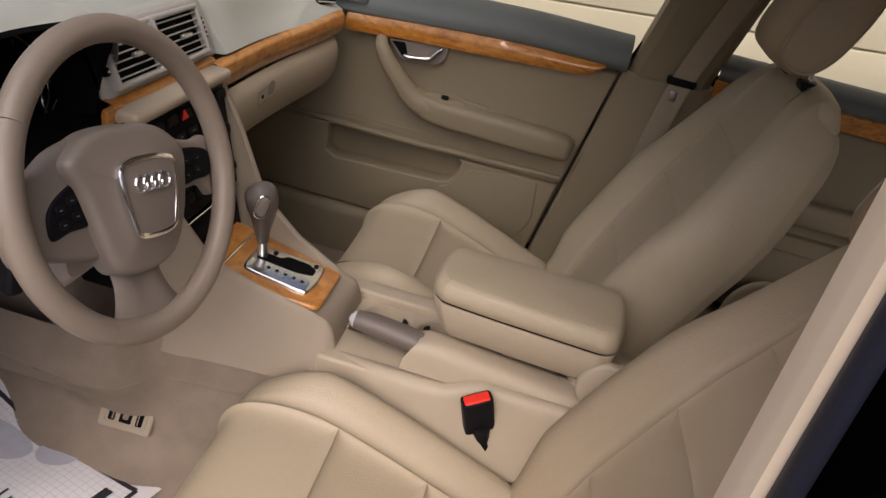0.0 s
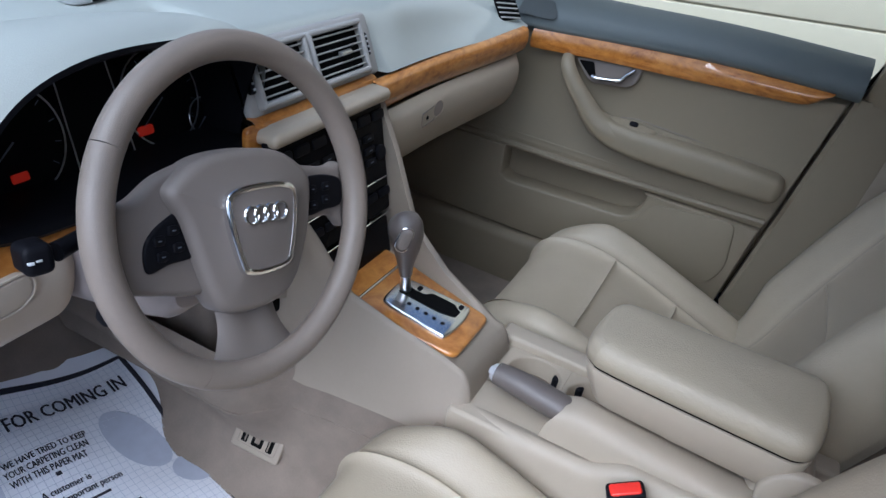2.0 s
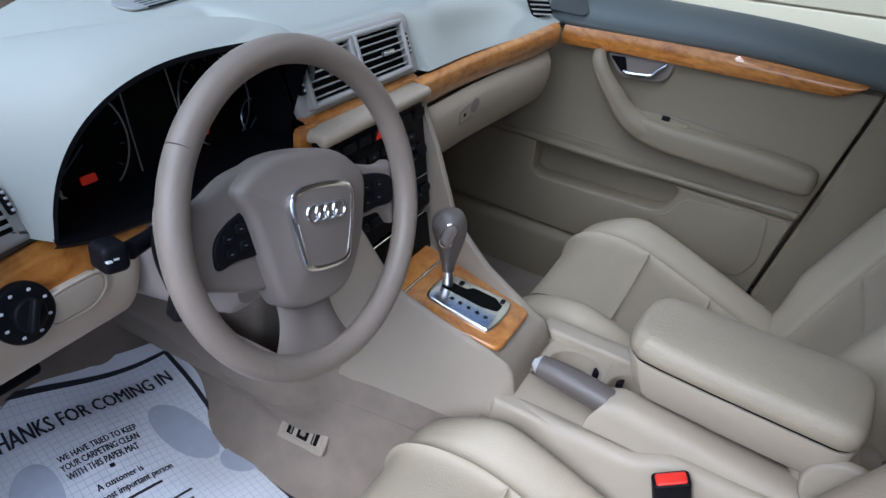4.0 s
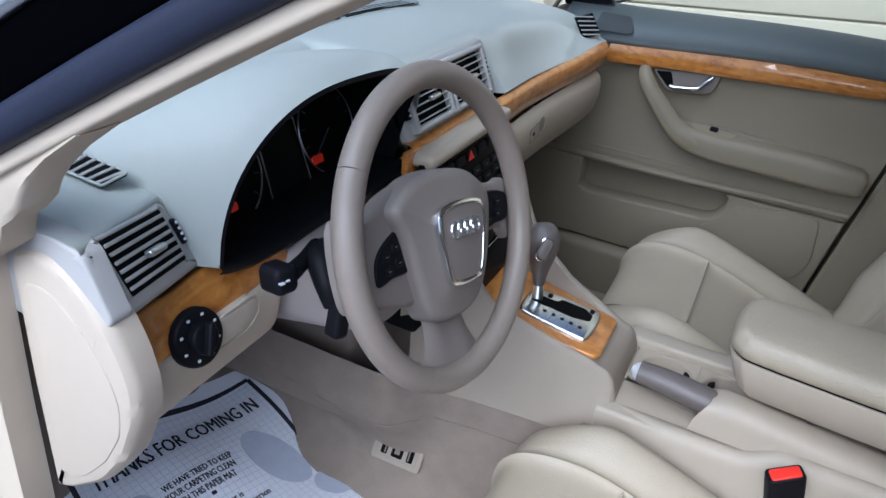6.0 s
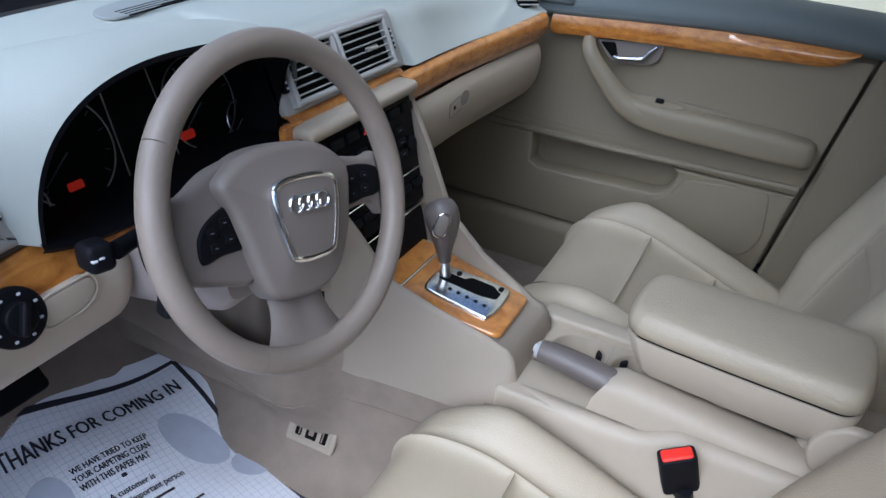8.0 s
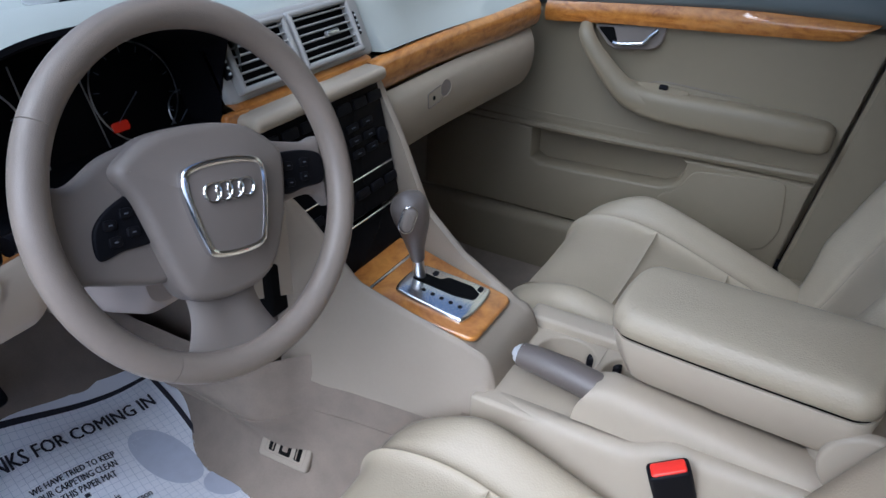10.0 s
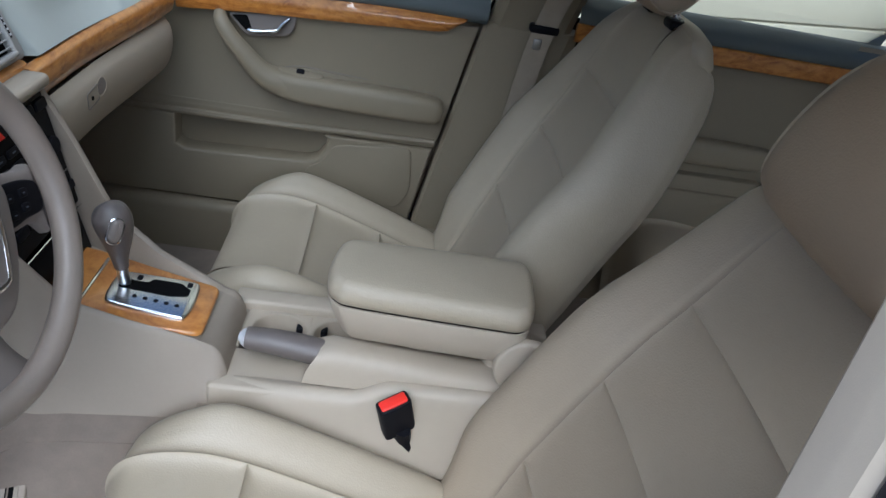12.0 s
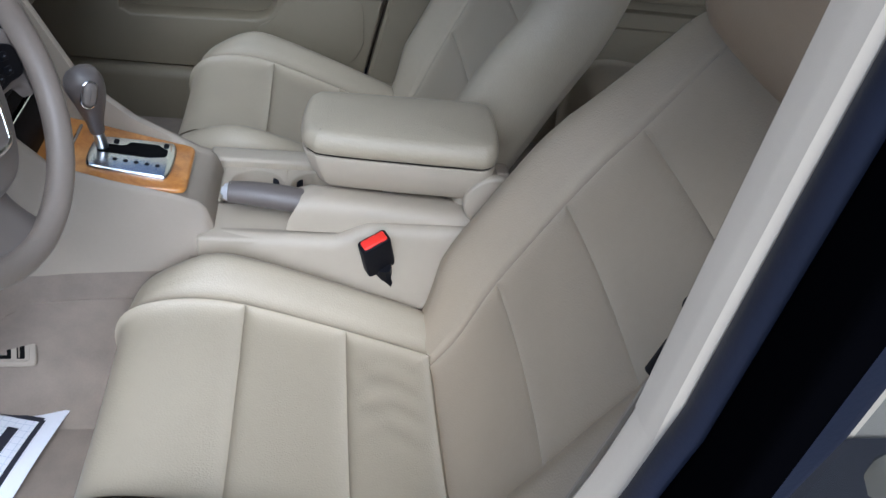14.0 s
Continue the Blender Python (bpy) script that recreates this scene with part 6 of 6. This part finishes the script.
part("armrest", rings([[V((DX - 0.5 * hw - 0.5 * hw * math.copysign(abs(math.cos(a)) ** 0.55, math.cos(a)), y, 0.735 + hh * math.copysign(abs(math.sin(a)) ** 0.6, math.sin(a)))) for a in np.linspace(0, 2 * math.pi, 25)[:-1]] for y, hw, hh in ((-0.62, 0.05, 0.03), (-0.9, 0.05, 0.03), (-1.01, 0.048, 0.027), (-1.043, 0.035, 0.018), (-1.052, 0.02, 0.008))]), BEIGE_SHADED, rdoor, "padded beige armrest", 60)
part("lower_panel", side_slab([(-0.50, 0.44), (-0.93, 0.44), (-1.02, 0.60), (-1.045, 0.662), (-0.50, 0.658)], DX + 0.005, 0.03, 0.006), BEIGE_SHADED, rdoor)
part("map_pocket", side_slab([(-0.52, 0.46), (-0.91, 0.46), (-1.0, 0.61), (-1.005, 0.622), (-0.52, 0.622)], DX - 0.006, 0.02, 0.006), BEIGE_SHADED, rdoor, "map pocket")
part("door_seal", tube(spline([(0.703, -0.945, 0.47), (0.703, -1.02, 0.60), (0.703, -1.095, 0.72), (0.706, -1.15, 0.83)], 16), 0.008, 8), DEEP, rdoor, "black rubber door seal")
quarter = part("quarter_trim", skin(lambda u, v: V((0.73 - 0.02 * v, -1.00 - 0.75 * u - 0.14 * v, 0.40 + 0.62 * v)), 10, 10), BEIGE)
tagged(quarter, "beige rear quarter trim beside the bench", "trim", kind="structure")
cpil = part("c_pillar", skin(lambda u, v: V((0.74 - 0.20 * v, -1.28 - 0.6 * u + 0.1 * v, 1.0 + 0.40 * v)), 8, 8), FABRIC)
tagged(cpil, "beige cloth rear pillar trim", "pillar", kind="structure")
tongue = thing("rear_belt_buckle", (0.5, -1.18, 0.64), "chrome and black rear seat belt tongue", "belt buckle")
part("plate", block((0.668, -1.140, 0.66), (0.690, -1.105, 0.715), 0.004), STEEL, tongue)
part("grip", block((0.662, -1.15, 0.71), (0.694, -1.10, 0.735), 0.006), BLACK, tongue)

outer = part("door_outer_panel", skin(lambda u, v: V((0.80 + 0.06 * math.sin(math.pi * v) - 0.02 * v, 0.62 - 1.95 * u, 0.24 + 0.725 * v - 0.08 * v * smooth(0.10, 0.0, u))), 40, 12), PAINT)
tagged(outer, "glossy black outer door panels", "car door panel", kind="structure")

mirror = thing("wing_mirror", (0.88, 0.40, 0.95), "black wing mirror with bright glass outside the window", "wing mirror")
mm = basis((0.935, 0.40, 1.005), (0.75, -0.63, 0.15), (-0.64, -0.76, 0.05))
part("housing", prism(local_poly([(-0.085, -0.045), (0.07, -0.050), (0.098, -0.02), (0.09, 0.045), (-0.06, 0.055), (-0.092, 0.02)]), 0.055, 0.012, mm @ Matrix.Translation((0, 0, -0.055)), steps=4), PAINT, mirror, "black painted housing")
part("mirror_glass", prism(local_poly([(-0.075, -0.037), (0.064, -0.042), (0.088, -0.016), (0.080, 0.038), (-0.054, 0.046), (-0.080, 0.018)]), 0.002, 0.0006, mm @ Matrix.Translation((0, 0, 0.0005))), MIRROR, mirror, "bright mirror glass")
part("spot_mirror", prism([(0.016 * math.cos(a) + 0.062, 0.016 * math.sin(a) - 0.004) for a in np.linspace(0, 2 * math.pi, 33)[:-1]], 0.006, 0.002, mm, dome=0.003), MIRROR, mirror, "round blind-spot mirror")
part("spot_rim", tube([mm @ V((0.0185 * math.cos(a) + 0.062, 0.0185 * math.sin(a) - 0.004, 0.004)) for a in np.linspace(0, 2 * math.pi, 33)[:-1]], 0.0035, 8, closed=True), BLACK, mirror, "black rim")
part("foot", block((0.755, 0.40, 0.945), (0.82, 0.45, 0.975), 0.008), BLACK, mirror)


# ---- paper floor mat ----
MO, MEX, MEY = V((-0.106, 0.712)), V((0.966, -0.259)), V((0.259, 0.966))


def on_mat(a, b, lift=0.0):
    """A point of the mat: a across from its left edge, b up from its lower edge."""
    p = MO + MEX * (a - 0.445) + MEY * (b - 0.458)
    z = 0.30 + 0.045 * smooth(0.45, 0.72, p.y) + 0.10 * smooth(0.70, 0.86, p.y) + 0.006
    z += 0.004 * math.sin(a * 21 + b * 9) + 0.003 * math.sin(b * 33 - a * 8) + 0.003 * smooth(0.35, 0.445, a) * smooth(0.15, 0.3, b)
    return V((p.x, p.y, z + 0.006 + lift))


mat_thing = thing("paper_floor_mat", (-0.33, 0.55, 0.31), "white disposable paper mat with printed thanks and footprints", "floor mat")
part("sheet", thicken(skin(lambda u, v: on_mat(0.050 + 0.397 * u, -0.006 + 0.470 * v), 60, 60), -0.0012), PAPER, mat_thing)


def printed(name, quads, m, lift, stuff=False):
    """Flat print: strips of (a0, b0, a1, b1, half-width)."""
    bm = bmesh.new()
    for a0, b0, a1, b1, w in quads:
        n = max(2, int(math.hypot(a1 - a0, b1 - b0) / 0.012) + 1)
        d = V((a1 - a0, b1 - b0)).normalized()
        s = V((-d.y, d.x)) * w
        prev = None
        for k in range(n):
            t = k / (n - 1)
            a, b = a0 + (a1 - a0) * t, b0 + (b1 - b0) * t
            pair = [bm.verts.new(on_mat(a + s.x, b + s.y, lift)), bm.verts.new(on_mat(a - s.x, b - s.y, lift))]
            if prev:
                bm.faces.new((prev[0], pair[0], pair[1], prev[1]))
            prev = pair
    ob = part(name, bm, m, mat_thing)
    return tagged(ob, kind="stuff") if stuff else ob


L0, R0, B0, T0 = 0.076, 0.422, 0.022, 0.436
for q in ((L0, T0, R0, T0), (L0, B0, R0, B0), (L0, B0, L0, T0), (R0, B0, R0, T0)):
    printed("border_line", [(*q, 0.0042)], INK, 0.0012)
grid_lines = [(L0 + 0.0115 * k, B0, L0 + 0.0115 * k, T0, 0.00045) for k in range(1, 30)] + [(L0, B0 + 0.0115 * k, R0, B0 + 0.0115 * k, 0.00045) for k in range(1, 36)]
printed("grid_print", grid_lines, INKLINE, 0.0008, True)


def lettering(words, cap, a0, a1, b, name="lettering"):
    """Printed words of a given letter height between two places along the mat."""
    bm = bmesh.new()
    for dx in (-0.026, 0.0, 0.026):
        me = sheet_text(words, 1.0, (dx, 0, dx * 0.01), Matrix.Identity(4), INK, None)
        bm.from_mesh(me)
        bpy.data.meshes.remove(me)
    bmesh.ops.delete(bm, geom=[f for f in bm.faces if f.normal.z < 0.5], context="FACES")
    bmesh.ops.triangulate(bm, faces=bm.faces)
    x0, x1 = min(v.co.x for v in bm.verts), max(v.co.x for v in bm.verts)
    high = max(v.co.y for v in bm.verts)
    for v in bm.verts:
        v.co = on_mat(a0 + (a1 - a0) * (v.co.x - x0) / (x1 - x0), b + cap * v.co.y / high, 0.0017 + 0.5 * (v.co.z - 0.0004))
    return part(name, bm, INK, mat_thing, "", 180)


lettering("THANKS FOR COMING IN", 0.029, 0.100, 0.400, 0.369)
for k, (w, a0, a1) in enumerate((("WE HAVE TRIED TO KEEP", 0.175, 0.299), ("YOUR CARPETING CLEAN", 0.172, 0.294), ("WITH THIS PAPER MAT", 0.174, 0.285))):
    lettering(w, 0.0115, a0, a1, 0.305 - 0.0168 * k)
lettering("A customer is", 0.0105, 0.200, 0.272, 0.236)
lettering("most important person", 0.0105, 0.196, 0.311, 0.218)
for a0, a1, b in ((0.205, 0.285, 0.205), (0.185, 0.312, 0.165), (0.19, 0.305, 0.148), (0.18, 0.31, 0.131)):
    printed("small_print", [(a0, b, a1, b, 0.0024)], INK, 0.0014)
for a, b in ((0.236, 0.264), (0.240, 0.184)):
    printed("bullet", [(a - 0.004, b, a + 0.004, b, 0.0032)], INK, 0.0014)
printed("small_print", [(0.30, 0.055, 0.40, 0.055, 0.008)], INK, 0.0014)


def foot(name, a, b, tilt, halves):
    for (ca, cb, ra, rb) in halves:
        bm = bmesh.new()
        c, s = math.cos(tilt), math.sin(tilt)
        rows = []
        for f in (1.0, 0.66, 0.33):
            rows.append([bm.verts.new(on_mat(a + (ca + f * ra * math.cos(t)) * c - (cb + f * rb * math.sin(t)) * s, b + (ca + f * ra * math.cos(t)) * s + (cb + f * rb * math.sin(t)) * c, 0.0010)) for t in np.linspace(0, 2 * math.pi, 29)[:-1]])
        for r1, r2 in zip(rows, rows[1:]):
            for i in range(28):
                bm.faces.new((r1[i], r1[(i + 1) % 28], r2[(i + 1) % 28], r2[i]))
        bm.faces.new(rows[-1])
        part(name, bm, INKBLUE, mat_thing, "grey-blue printed footprint", 180)


foot("footprint", 0.360, 0.270, radians(18), ((0, 0.0, 0.036, 0.068), (0.012, -0.106, 0.028, 0.034)))
foot("footprint", 0.125, 0.262, radians(-14), ((0, 0.0, 0.036, 0.068), (-0.012, -0.106, 0.028, 0.034)))
